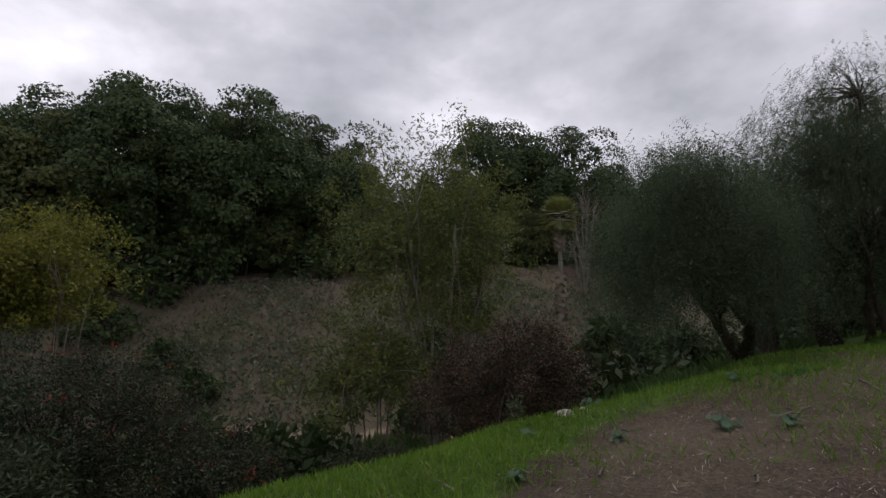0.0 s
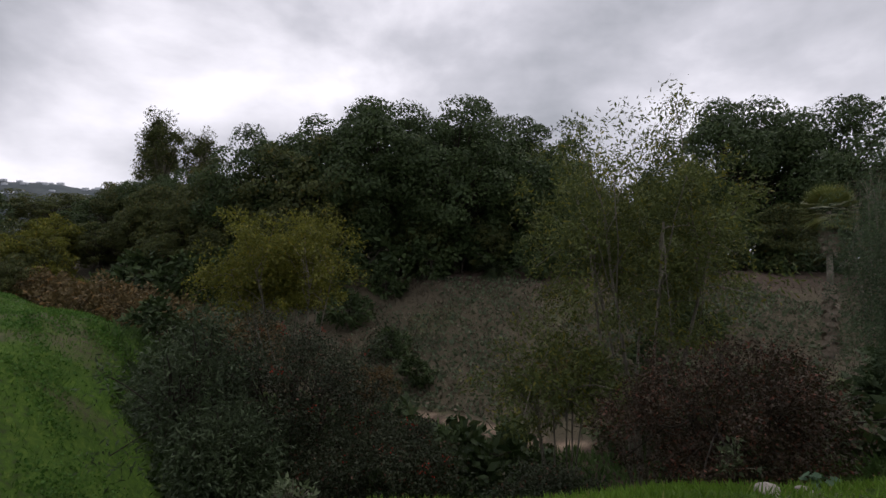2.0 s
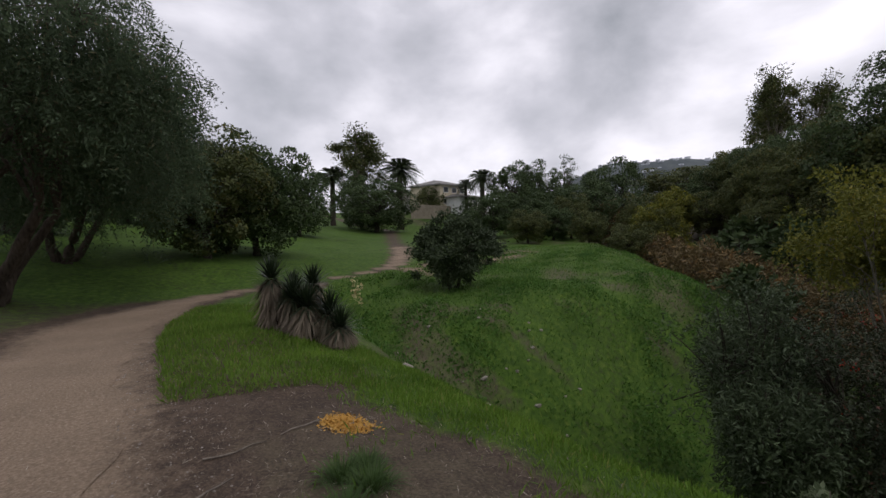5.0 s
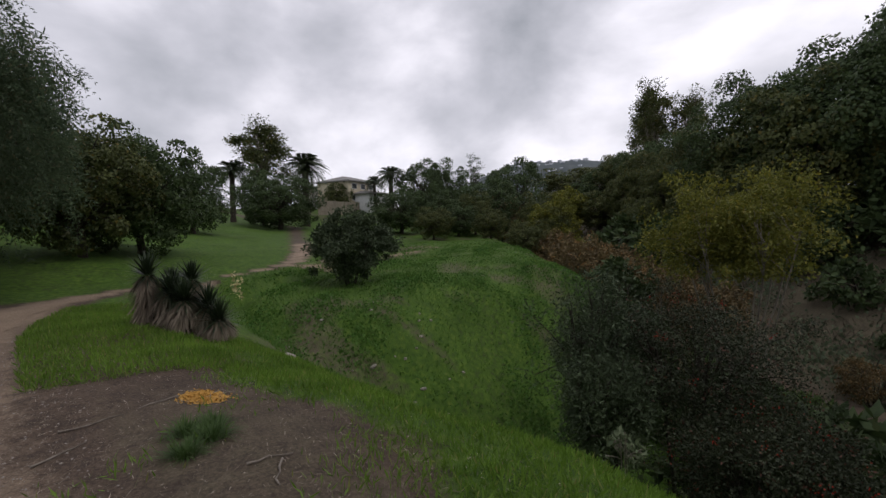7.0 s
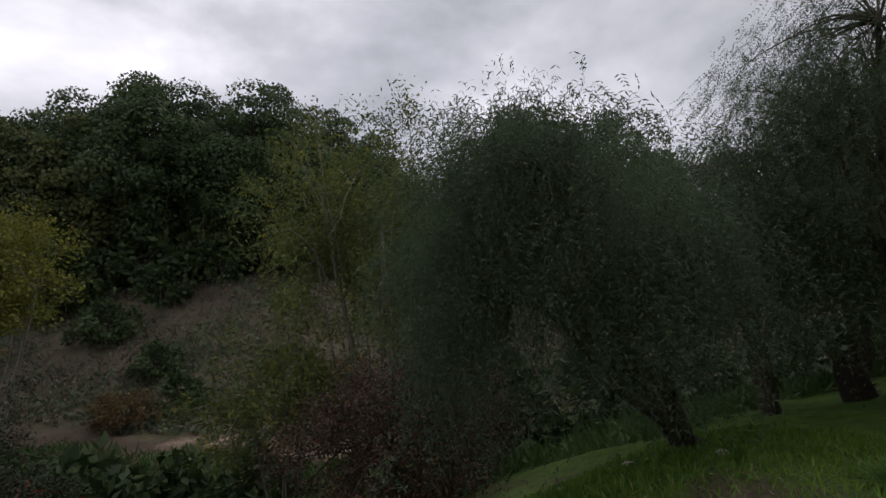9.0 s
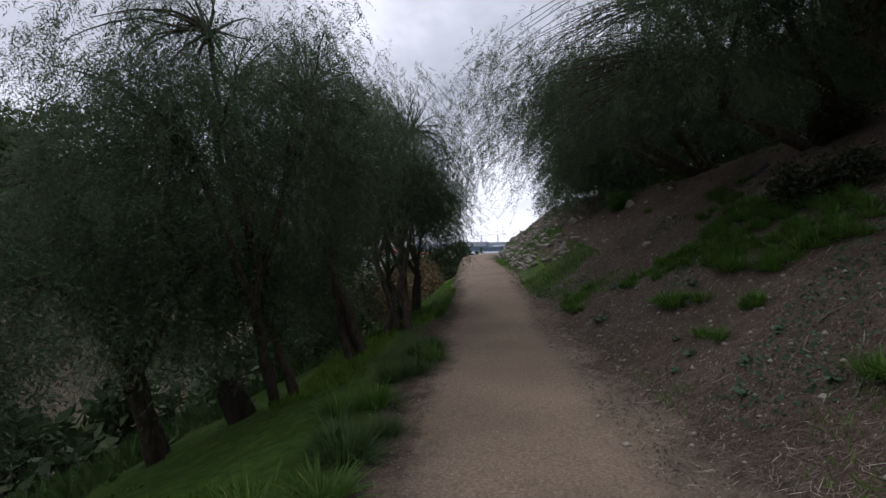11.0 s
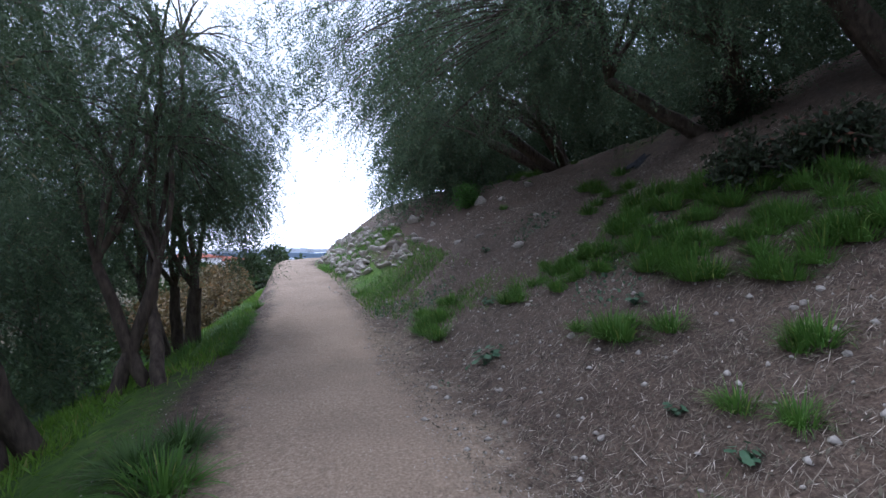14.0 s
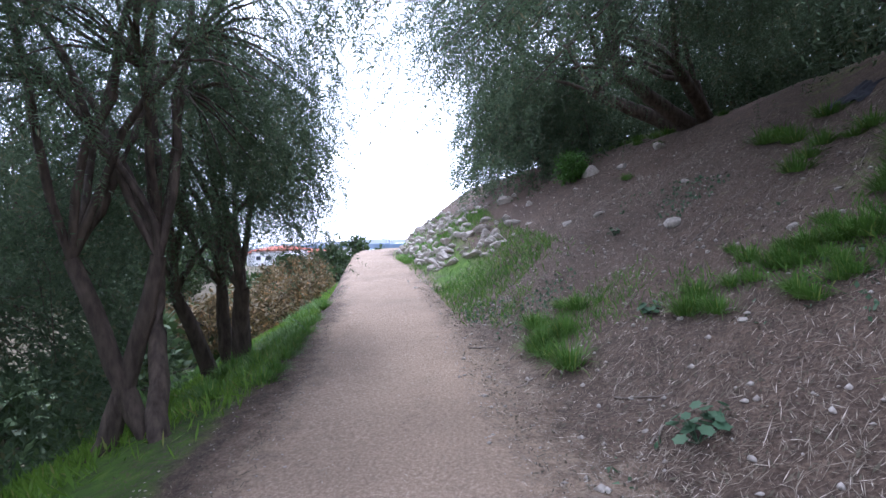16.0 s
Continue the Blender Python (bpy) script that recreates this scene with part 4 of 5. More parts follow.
yc = yucca("yucca_clump", 76, ((-0.5, -0.1, 0.95, 0.44), (-0.25, 0.15, 0.72, 0.40), (0.0, -0.1, 0.66, 0.36), (0.15, 0.2, 0.84, 0.40), (0.35, -0.15, 0.55, 0.40), (0.65, 0.05, 0.42, 0.42), (0.95, -0.05, 0.22, 0.40)), "clump of spiky yuccas with shaggy dead leaves")
put(yc, -7.2, 1.85, 1.1, 35)
n = 60
rng = np.random.default_rng(5)
pb = np.stack([rng.normal(0.9, 0.05, n), rng.normal(0.45, 0.05, n), rng.uniform(0.5, 0.95, n)], -1)
u = unit(rng.normal(size=pb.shape))
v, f = rhombs(pb, u, unit(np.cross(u, rng.normal(size=pb.shape))), 0.06, 0.05)
part("flower_spike", mesh_of("flower_spike", v, f, leaf_mat("cream_petal", (0.45, 0.40, 0.2), (0.62, 0.56, 0.32))), yc, "pale yellow flower spike")

# palm stump below the path
stump = empty("palm_stump", 13.4, 5.88)
tt_ = np.linspace(0, 1, 8)
ax_ = np.stack([-0.35 * tt_, 0.12 * tt_, -0.15 + 0.85 * tt_], -1)
v, f = tubes([(ax_, np.array([0.24, 0.25, 0.25, 0.24, 0.23, 0.21, 0.17, 0.05]))], 12)
part("trunk", mesh_of("trunk", v, f, BARK_DARK, True), stump)
k_ = np.arange(96)
an_ = k_ * 2.39996
ce_ = np.stack([np.interp(k_ / 96, tt_, ax_[:, i]) for i in range(3)], -1)
out_ = np.stack([np.cos(an_), np.sin(an_), np.full(96, 0.45)], -1)
v, f = rhombs(ce_ + out_ * 0.2, unit(out_ + np.array([0, 0, 0.5])), unit(np.cross(out_, np.array([0, 0, 1.0]))), 0.13, 0.09)
part("leaf_bases", mesh_of("leaf_bases", v, f, BARK), stump, "scaly stubs of cut palm leaves")
tagged(stump, "leaning palm stump covered with cut leaf bases", "stump")

# pale-leaved sapling on the lip of the shoulder
sap = leafy_tree("pale_sapling", 77, (0.42, 0.4, 0.36), 1.05, 0.012, 24, 8, 0.13, leaf_mat("pale_leaf", (0.07, 0.10, 0.05), (0.19, 0.22, 0.12)), BARK_PALE, stems=4, spread=0.15, clump_r=0.12, flat=0.8, aspect=0.45, shell=0.4)
on_ground(sap, -1.35, 7.1, "young sapling with large pale leaves", "sapling", "", 0, 0.85)
place(sap, 5.6, 8.2, 0.9, 70)

# ---- houses by the meadow, the town and the harbour ----


def bm_box(bm, x0, x1, y0, y1, z0, z1):
    vs = [bm.verts.new(p) for p in ((x0, y0, z0), (x1, y0, z0), (x1, y1, z0), (x0, y1, z0), (x0, y0, z1), (x1, y0, z1), (x1, y1, z1), (x0, y1, z1))]
    for q in ((0, 3, 2, 1), (4, 5, 6, 7), (0, 1, 5, 4), (1, 2, 6, 5), (2, 3, 7, 6), (3, 0, 4, 7)):
        bm.faces.new([vs[i] for i in q])


def bm_part(name, bm, mat, parent, label=""):
    me = bpy.data.meshes.new(name)
    bm.to_mesh(me)
    bm.free()
    me.materials.append(mat)
    return part(name, me, parent, label)


STUCCO = plain_mat("cream_stucco", (0.58, 0.51, 0.38), (0.70, 0.62, 0.47), 3, 0.9, 0.1)
WHITE_WALL = plain_mat("white_wall", (0.70, 0.70, 0.69), (0.82, 0.82, 0.81), 3, 0.9, 0.1)
ROOF_GREY = plain_mat("grey_shingle", (0.20, 0.19, 0.18), (0.32, 0.31, 0.30), 6, 0.9, 0.3)
ROOF_RED = plain_mat("red_roof_tile", (0.30, 0.09, 0.06), (0.42, 0.15, 0.10), 6, 0.9, 0.3)
PANE = plain_mat("dark_pane", (0.03, 0.035, 0.04), (0.06, 0.065, 0.07), 2, 0.1, 0.0)
FENCE = plain_mat("weathered_fence", (0.20, 0.17, 0.13), (0.32, 0.28, 0.22), 5, 0.9, 0.2, (4, 4, 0.5))


def house(name, x, y, z, w, d, h, rz, wall, roof, storeys, label, cat="house"):
    ob = new(name)
    ob.matrix_world = pose(x, y, z, 0, 0, rz)
    bm = bmesh.new()
    bm_box(bm, -w / 2, w / 2, -d / 2, d / 2, -3, h)
    bm_part("wall", bm, wall, ob)
    bm = bmesh.new()
    o, rh = 0.5, h * 0.26
    c = [(-w / 2 - o, -d / 2 - o, h), (w / 2 + o, -d / 2 - o, h), (w / 2 + o, d / 2 + o, h), (-w / 2 - o, d / 2 + o, h)]
    lo = [bm.verts.new(p) for p in c]
    hi = [bm.verts.new((p[0], p[1], h + 0.25)) for p in c]
    a, b = bm.verts.new((-w / 2 + d * 0.4, 0, h + 0.25 + rh)), bm.verts.new((w / 2 - d * 0.4, 0, h + 0.25 + rh))
    bm.faces.new(lo[::-1])
    for i in range(4):
        bm.faces.new((lo[i], lo[(i + 1) % 4], hi[(i + 1) % 4], hi[i]))
    for q in ((hi[0], hi[1], b, a), (hi[2], hi[3], a, b), (hi[1], hi[2], b), (hi[3], hi[0], a)):
        bm.faces.new(q)
    bm_part("roof", bm, roof, ob)
    for st in range(storeys):
        zc = h * (st + 0.35) / storeys
        for k in range(3):
            xc = (k - 1) * w * 0.3
            for side in (-1, 1):
                bm = bmesh.new()
                y0 = side * (d / 2 + 0.01)
                bm_box(bm, xc - 0.8, xc + 0.8, min(y0, y0 + side * 0.06), max(y0, y0 + side * 0.06), zc, zc + 1.2)
                wd = bm_part("window", bm, WHITE_WALL, ob)
                bm = bmesh.new()
                y1 = y0 + side * 0.06
                bm_box(bm, xc - 0.68, xc + 0.68, min(y1, y1 + side * 0.02), max(y1, y1 + side * 0.02), zc + 0.12, zc + 1.08)
                bm_part("pane", bm, PANE, wd)
    return tagged(ob, label, cat)


house("house", -89.6, 43.4, 6.2, 9, 8, 4.6, 116, STUCCO, ROOF_GREY, 2, "cream two-storey house with a low hipped roof")
house("house", -97.0, 40.8, 6.2, 9, 7, 3.4, 100, WHITE_WALL, ROOF_GREY, 1, "white single-storey house with a grey roof")
house("house", -86.5, 47.5, 5.6, 10, 6, 2.6, 116, WHITE_WALL, ROOF_GREY, 1, "low white house behind a wooden fence")
fence = new("garden_fence")
fence.matrix_world = pose(-83.0, 41.5, 5.0, 0, 0, 116)
for k in range(-16, 17):
    bm = bmesh.new()
    bm_box(bm, k * 0.6 - 0.28, k * 0.6 + 0.28, -0.02, 0.02, -1.0, 1.6)
    bm_part("board", bm, FENCE, fence)
tagged(fence, "weathered wooden garden fence below the houses", "fence")

for hx, hy, hzz, w, d, h, rz, rf in ((131, 50.5, -7.4, 9, 7, 3.4, 20, ROOF_RED), (126, 44.5, -8.6, 10, 8, 3.4, 70, ROOF_RED), (150, 58, -8.0, 10, 8, 3.5, 10, ROOF_GREY), (160, 47, -9.0, 11, 8, 3.5, 40, ROOF_RED),
                                     (176, 44, -9.4, 11, 8, 3.5, 60, ROOF_GREY), (190, 62, -8.4, 12, 8, 4, 15, ROOF_GREY), (205, 52, -10, 12, 9, 4, 80, ROOF_RED), (225, 76, -8.6, 14, 9, 4, 30, ROOF_GREY), (240, 56, -11, 13, 9, 4, 55, ROOF_GREY)):
    house("house", hx, hy, hz(hx, hy), w, d, h, rz, WHITE_WALL, rf, 1, "small white town house with a %s roof" % ("red tiled" if rf == ROOF_RED else "grey"))
house("warehouse", 342, 72, hz(342, 72), 16, 12, 7, 20, WHITE_WALL, ROOF_GREY, 2, "large white building beside the harbour", "building")
for x, y, sc, rz in ((118, 40, 0.5, 30), (122, 56, 0.6, 90), (144, 46, 0.5, 120), (168, 56, 0.6, 10), (185, 50, 0.55, 200), (200, 68, 0.7, 40), (215, 46, 0.6, 70), (235, 66, 0.7, 20), (255, 70, 0.8, 110), (262, 54, 0.8, 50), (285, 60, 0.8, 210), (300, 78, 0.9, 10), (310, 50, 0.8, 10),
                     (230, 90, 0.8, 40), (180, 80, 0.7, 100), (270, 100, 0.9, 60)):
    place(oak_b, x, y, sc * 1.3, rz, -1.2, sc * 0.7)
# no haze in the air: its blue-grey veil is mixed into these base colours
HAZE_LAND = plain_mat("haze_tinted_shore", (0.13, 0.17, 0.22), (0.19, 0.23, 0.28), 0.02, 1.0, 0.0)
HAZE_PORT = plain_mat("haze_tinted_port", (0.42, 0.45, 0.50), (0.58, 0.60, 0.64), 0.05, 1.0, 0.0)
WATER = plain_mat("harbour_water", (0.16, 0.21, 0.27), (0.20, 0.25, 0.31), 0.01, 0.25, 0.05)
water_me = mesh_of("water", [(560, -900, -24), (4900, -3500, -24), (4900, 3500, -24), (560, 1200, -24)], [(0, 1, 2, 3)], WATER)
tagged(new("water", water_me), "flat grey-blue harbour water", "water", kind="structure")
rng = np.random.default_rng(8)
shore = new("harbour_shore")
for k in range(26):
    bm = bmesh.new()
    x0, y0 = 1150 + rng.uniform(-60, 60), -250 + k * 32
    bm_box(bm, x0, x0 + 80, y0, y0 + 34, -26, -24 + rng.uniform(8, 14))
    bm_part("quay", bm, HAZE_LAND, shore)
tagged(shore, "low hazy blue shore across the harbour", "shore", kind="structure")
for k in range(14):
    bm = bmesh.new()
    bm_box(bm, 0, 60, 0, rng.uniform(35, 70), -2, rng.uniform(7, 12))
    ob = new("port_shed")
    ob.matrix_world = pose(1400 + rng.uniform(-80, 80), -260 + k * 52, -14)
    bm_part("roof", bm, HAZE_PORT, ob)
    tagged(ob, "long pale port shed in the haze", "shed", "port sheds")
crane = new("harbour_crane")
for a, b in (((-9, -6, 0), (-5, 0, 45)), ((9, -6, 0), (5, 0, 45)), ((-9, 6, 0), (-5, 0, 45)), ((9, 6, 0), (5, 0, 45)), ((0, -45, 46), (0, 40, 46)), ((0, 0, 45), (0, 0, 66)), ((0, 0, 66), (0, -42, 47)), ((0, 0, 66), (0, 36, 47))):
    v, f = tubes([(np.array([a, b], float), np.array([0.8, 0.8]))], 4)
    part("beam", mesh_of("beam", v, f, HAZE_PORT), crane)
crane.matrix_world = pose(2300, 290, -22, 0, 0, 20)
tagged(crane, "tall harbour crane in the haze", "crane", "harbour cranes")
for cy in (120, 96, 240):
    copy_thing(crane, pose(2320, cy * 1.55, -22, 0, 0, 20))

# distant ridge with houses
# distance haze painted as a bluish tint; the houses reuse the haze-paled port colour
HILL = plain_mat("haze_tinted_hillside", (0.085, 0.105, 0.115), (0.15, 0.165, 0.17), 0.02, 1.0, 0.0)
ux, uy = 0.844, 0.536
ts = np.linspace(-900, 900, 60)
rs = np.linspace(-450, 450, 24)
T, R = np.meshgrid(ts, rs)
HZ = (245 - 25 * (T / 500) ** 2 + 10 * np.sin(T / 90) + 6 * np.sin(T / 37)) * np.exp(-(R / 230) ** 2) * np.exp(-(np.maximum(np.abs(T) - 500, 0) / 220) ** 2) + 6 * np.sin(R / 40 + T / 70) - 6
HX, HY = -1000 + ux * T - uy * R, 1570 + uy * T + ux * R
idx = np.arange(T.size).reshape(T.shape)
hf = np.stack([idx[:-1, :-1], idx[:-1, 1:], idx[1:, 1:], idx[1:, :-1]], -1).reshape(-1, 4)
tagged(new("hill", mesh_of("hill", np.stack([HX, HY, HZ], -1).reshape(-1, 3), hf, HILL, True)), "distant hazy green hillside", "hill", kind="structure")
vs, fs, base = [], [], 0
cube = np.array([(-1, -1, -1), (1, -1, -1), (1, 1, -1), (-1, 1, -1), (-1, -1, 1), (1, -1, 1), (1, 1, 1), (-1, 1, 1)], float)
cf = np.array([(4, 5, 6, 7), (0, 1, 5, 4), (1, 2, 6, 5), (2, 3, 7, 6), (3, 0, 4, 7)])
for k in range(420):
    i, j = rng.integers(4, 20), rng.integers(6, 54)
    if HZ[i, j] < 70 or R[i, j] > 60:
        continue
    sz = np.array([rng.uniform(4, 9), rng.uniform(3, 6), rng.uniform(2.5, 4.5)])
    vs.append(cube * sz + np.array([HX[i, j] + rng.uniform(-18, 18), HY[i, j] + rng.uniform(-12, 12), HZ[i, j] + 2]))
    fs.append(cf + base)
    base += 8
tagged(new("hillside_houses", mesh_of("hillside_houses", np.concatenate(vs), np.concatenate(fs), HAZE_PORT)), "tiny pale houses scattered over the distant hillside", "houses", kind="stuff")

# ---- stones ----


def stone_mesh(seed, flat=0.6):
    rng = np.random.default_rng(seed)
    bm = bmesh.new()
    bmesh.ops.create_icosphere(bm, subdivisions=2, radius=1.0)
    cuts = [(unit(rng.normal(size=3)), rng.uniform(0.55, 0.85)) for _ in range(7)]
    for vv in bm.verts:
        p = np.array(vv.co)
        for nrm, dd in cuts:
            e_ = p @ nrm - dd
            if e_ > 0:
                p = p - nrm * e_
        p = p + rng.normal(0, 0.02, 3)
        vv.co = (p[0], p[1] * 0.8, p[2] * flat)
    me = bpy.data.meshes.new("stone")
    bm.to_mesh(me)
    bm.free()
    me.materials.append(LIMESTONE)
    return me


STONES = [stone_mesh(k) for k in range(6)]
rng = np.random.default_rng(21)


def stone(x, y, r, label="pale weathered stone lying on the slope"):
    ob = new("stone", STONES[int(rng.integers(0, 6))])
    ob.matrix_world = pose(x, y, hz(x, y) + r * 0.12, rng.uniform(-25, 25), rng.uniform(-25, 25), rng.uniform(0, 360)) @ Matrix.Diagonal((r, r, r, 1))
    return tagged(ob, label, "stone", "loose stones")


for x, y, r in ((19.1, -1.6, 0.16), (22.3, -0.9, 0.13), (23.1, -2.3, 0.14), (21.5, -1.3, 0.11), (23.8, 0.0, 0.1), (14.8, -0.9, 0.07), (22.8, -3.0, 0.16), (20.4, -2.4, 0.09), (17.2, -1.9, 0.06), (16.3, -0.9, 0.05),
                (-8.7, 6.6, 0.22), (-8.3, 6.9, 0.16), (-6.6, 3.7, 0.2), (-7.6, 7.5, 0.12), (-9.4, 7.0, 0.13), (-8.5, 8.1, 0.12), (-6.9, 9.2, 0.14), (-6.2, 9.8, 0.13), (-5.6, 9.1, 0.1), (-15.5, 3.6, 0.16), (-15.0, 3.9, 0.2), (-14.6, 3.7, 0.14), (-13.6, 3.4, 0.12),
                (3.1, 3.8, 0.11), (3.35, 3.75, 0.07), (7.3, 4.6, 0.1), (6.4, 4.4, 0.08), (5.3, 3.9, 0.07), (8.1, 4.2, 0.09)):
    stone(x, y, r)
for k in range(90):
    x = rng.uniform(9, 25)
    y = float(path_y(x)) - rng.uniform(1.2, 5.5)
    stone(x, y, rng.uniform(0.015, 0.045))
for k in range(40):
    stone(rng.uniform(-12, -5), rng.uniform(5, 11), rng.uniform(0.04, 0.09))
outcrop = empty("rock_outcrop", 28.0, 0.6)
ox, oy, oz = outcrop.location
for k in range(290):
    x = rng.uniform(23.8, 35.5)
    sd = 1.6 + abs(rng.normal(0, 1.15)) + max(0, 26 - x) * 0.45
    y = float(path_y(x)) - sd
    r = rng.uniform(0.10, 0.30)
    ob = new("rock", STONES[int(rng.integers(0, 6))])
    ob.parent = outcrop
    ob.matrix_basis = pose(x - ox, y - oy, hz(x, y) - oz - 0.06 - 0.2 * r, 40 + rng.uniform(-14, 14), 18 + rng.uniform(-14, 14), 10 + rng.uniform(-16, 16)) @ Matrix.Diagonal((r * 1.8, r * 1.25, r * 0.55, 1))
tagged(outcrop, "pale limestone outcrop beside the footpath", "rock")

# ---- ground cover ----


def scatter(rng, n, x0, x1, s0, s1, keep=None):
    """Points on the ground in a strip along the path: s is the distance to its middle, towards the ravine."""
    x = rng.uniform(x0, x1, n)
    y = path_y(x) + rng.uniform(s0, s1, n)
    if keep is not None:
        k = rng.random(n) < keep(x, y)
        x, y = x[k], y[k]
    return np.stack([x, y, height(x, y)], -1)


def cover(name, p, ln, wd, mat, label, up=1.0, seed=0, cat="grass"):
    """Short leaves or blades standing on the points p, in one mesh."""
    rng = np.random.default_rng(seed)
    n = len(p)
    u = unit(rng.normal(0, 0.55, (n, 3)) + np.array([0, 0, up]))
    w = unit(np.cross(u, rng.normal(size=(n, 3))))
    q = 0.6 + 0.8 * rng.random(n)
    v, f = rhombs(p - np.array([0, 0, 0.005]), u, w, ln * q, wd * q)
    return tagged(new(name, mesh_of(name, v, f, mat)), label, cat, kind="stuff")


def green_of(x, y):
    return ground_masks(x, y)[0] ** 1.3


rng = np.random.default_rng(31)
cover("bank_grass", scatter(rng, 70000, 12.5, 42, 1.2, 3.6, lambda x, y: green_of(x, y) * np.maximum(sstep(15.5, 18.5, x), 0.7 * sstep(1.9, 2.6, y - path_y(x)))), 0.13, 0.016, GRASS, "bright green grass on the path's edge", 1.0, 1)
cover("shoulder_grass", scatter(rng, 90000, -9, 9.5, 1.6, 5.2, green_of), 0.085, 0.010, GRASS, "short green grass on the sloping shoulder", 1.0, 2)
cover("shoulder_weeds", scatter(rng, 16000, 3.5, 10.5, 2.4, 5.2, lambda x, y: 0.55 * sstep(-0.2, 0.5, wave(x, y, 1.2, 0.2))), 0.06, 0.05, WEED, "low leafy green weeds below the path", 0.35, 3, "weeds")
cover("toe_grass", scatter(rng, 26000, 19.0, 34, -3.4, -1.15, lambda x, y: (0.1 + 0.9 * sstep(-0.3, 0.4, wave(x, y, 1.1, 0.7))) * sstep(19, 23, x)), 0.14, 0.014, GRASS_LONG, "tufted green grass at the foot of the bank", 1.0, 4)
cover("path_verge_grass", scatter(rng, 26000, -12, -3.5, 1.1, 3.4, lambda x, y: np.full_like(x, 0.9)), 0.10, 0.011, GRASS, "bright green grass inside the bend", 1.0, 5)
xx = rng.uniform(-24, -5.5, 140000)
yy = rng.uniform(4.5, 26, 140000)
kk = (rng.random(140000) < sstep(-0.5, 1.0, wave(xx, yy, 0.9, 0.6) + 0.6 * wave(xx, yy, 2.3, 1.1)) * 0.9) & (yy > path_y(xx) + 2.5) & (height(xx, yy) > -5.5)
cover("meadow_weeds", np.stack([xx, yy, height(xx, yy)], -1)[kk], 0.085, 0.065, WEED, "patches of leafy green weeds on the meadow slope", 0.4, 6, "weeds")
xx = rng.uniform(-34, -6, 60000)
yy = rng.uniform(4.0, 30, 60000)
kk = (yy > path_y(xx) + 1.4) & (height(xx, yy) > -5)
cover("meadow_grass", np.stack([xx, yy, height(xx, yy)], -1)[kk], 0.15, 0.02, GRASS_LONG, "green grass on the meadow slope", 1.0, 7)
cover("dirt_grass", scatter(rng, 22000, -5, 8, 1.1, 3.6, lambda x, y: 0.8 * sstep(-0.05, 0.6, wave(x, y, 1.3, 1.9))), 0.08, 0.010, GRASS, "thin grass coming through bare soil", 1.0, 8)
cover("hillside_grass", scatter(rng, 70000, 8, 22, -6.5, -1.5, lambda x, y: 0.8 * sstep(0.5, 0.95, wave(x, y, 0.95, 4.1) + 0.25 * wave(x, y, 3.1, 0.3))), 0.13, 0.009, GRASS_LONG, "patches of fresh grass on the bank", 0.9, 9)
cover("hillside_weeds", scatter(rng, 22000, 8, 22, -5.0, -1.3, lambda x, y: 0.8 * sstep(0.15, 0.6, wave(x, y, 1.5, 2.6))), 0.05, 0.04, MALLOW, "small round weed leaves on the bank", 0.4, 10, "weeds")


def lying(name, p, ln, wd, mat, label, seed, cat):
    """Thin dry stalks that lie on the ground, in one mesh."""
    rng = np.random.default_rng(seed)
    n = len(p)
    a = rng.random(n) * 2 * np.pi
    d = np.stack([np.cos(a), np.sin(a)], -1)
    q = (0.3 + rng.random(n) ** 2 * 1.4) * ln
    e_ = p[:, :2] + d * q[:, None]
    tip = np.stack([e_[:, 0], e_[:, 1], height(e_[:, 0], e_[:, 1]) + 0.012 + 0.02 * rng.random(n)], -1)
    b0 = p + np.array([0, 0, 0.008])
    u = tip - b0
    w = np.stack([-d[:, 1], d[:, 0], rng.normal(0, 0.4, n)], -1)
    v, f = rhombs(b0, unit(u), unit(w), np.linalg.norm(u, axis=1), wd * (0.6 + 0.8 * rng.random(n)))
    return tagged(new(name, mesh_of(name, v, f, mat)), label, cat, kind="stuff")


lying("hillside_litter", scatter(rng, 110000, 7.5, 24, -6.5, -0.8), 0.08, 0.0040, STRAW, "dry straw and leaf litter on the bank", 41, "litter")
lying("hillside_sticks", scatter(rng, 5000, 7.5, 22, -6.0, -1.2), 0.17, 0.005, STRAW, "pale dry stalks lying over the bank", 46, "litter")
lying("hillside_chips", scatter(rng, 26000, 7.5, 24, -6.5, -0.9), 0.04, 0.014, DRY_BRUSH, "brown bark chips and dead leaves on the bank", 42, "litter")
lying("shoulder_litter", scatter(rng, 16000, -6, 9, 0.7, 3.8), 0.05, 0.004, STRAW, "dry straw on the bare soil", 43, "litter")
lying("path_litter", scatter(rng, 9000, -8, 26, -1.4, 1.4), 0.045, 0.004, STRAW, "fine straw bits strewn over the footpath", 44, "litter")
lying("verge_litter", scatter(rng, 12000, 7, 24, 0.9, 1.9), 0.07, 0.006, DRY_BRUSH, "brown needles along the edge of the footpath", 45, "litter")
PEBBLE = plain_mat("grey_pebble", (0.18, 0.15, 0.13), (0.46, 0.42, 0.38), 20, 0.9, 0.2)
pp = scatter(rng, 7000, -8, 26, -1.6, 1.6)
rr = rng.uniform(0.004, 0.012, len(pp))
octa = np.array([(1, 0, 0), (0, 1, 0), (-1, 0, 0), (0, -1, 0), (0, 0, 0.7), (0, 0, -0.7)], float)
of = np.array([(0, 1, 4), (1, 2, 4), (2, 3, 4), (3, 0, 4), (1, 0, 5), (2, 1, 5), (3, 2, 5), (0, 3, 5)])
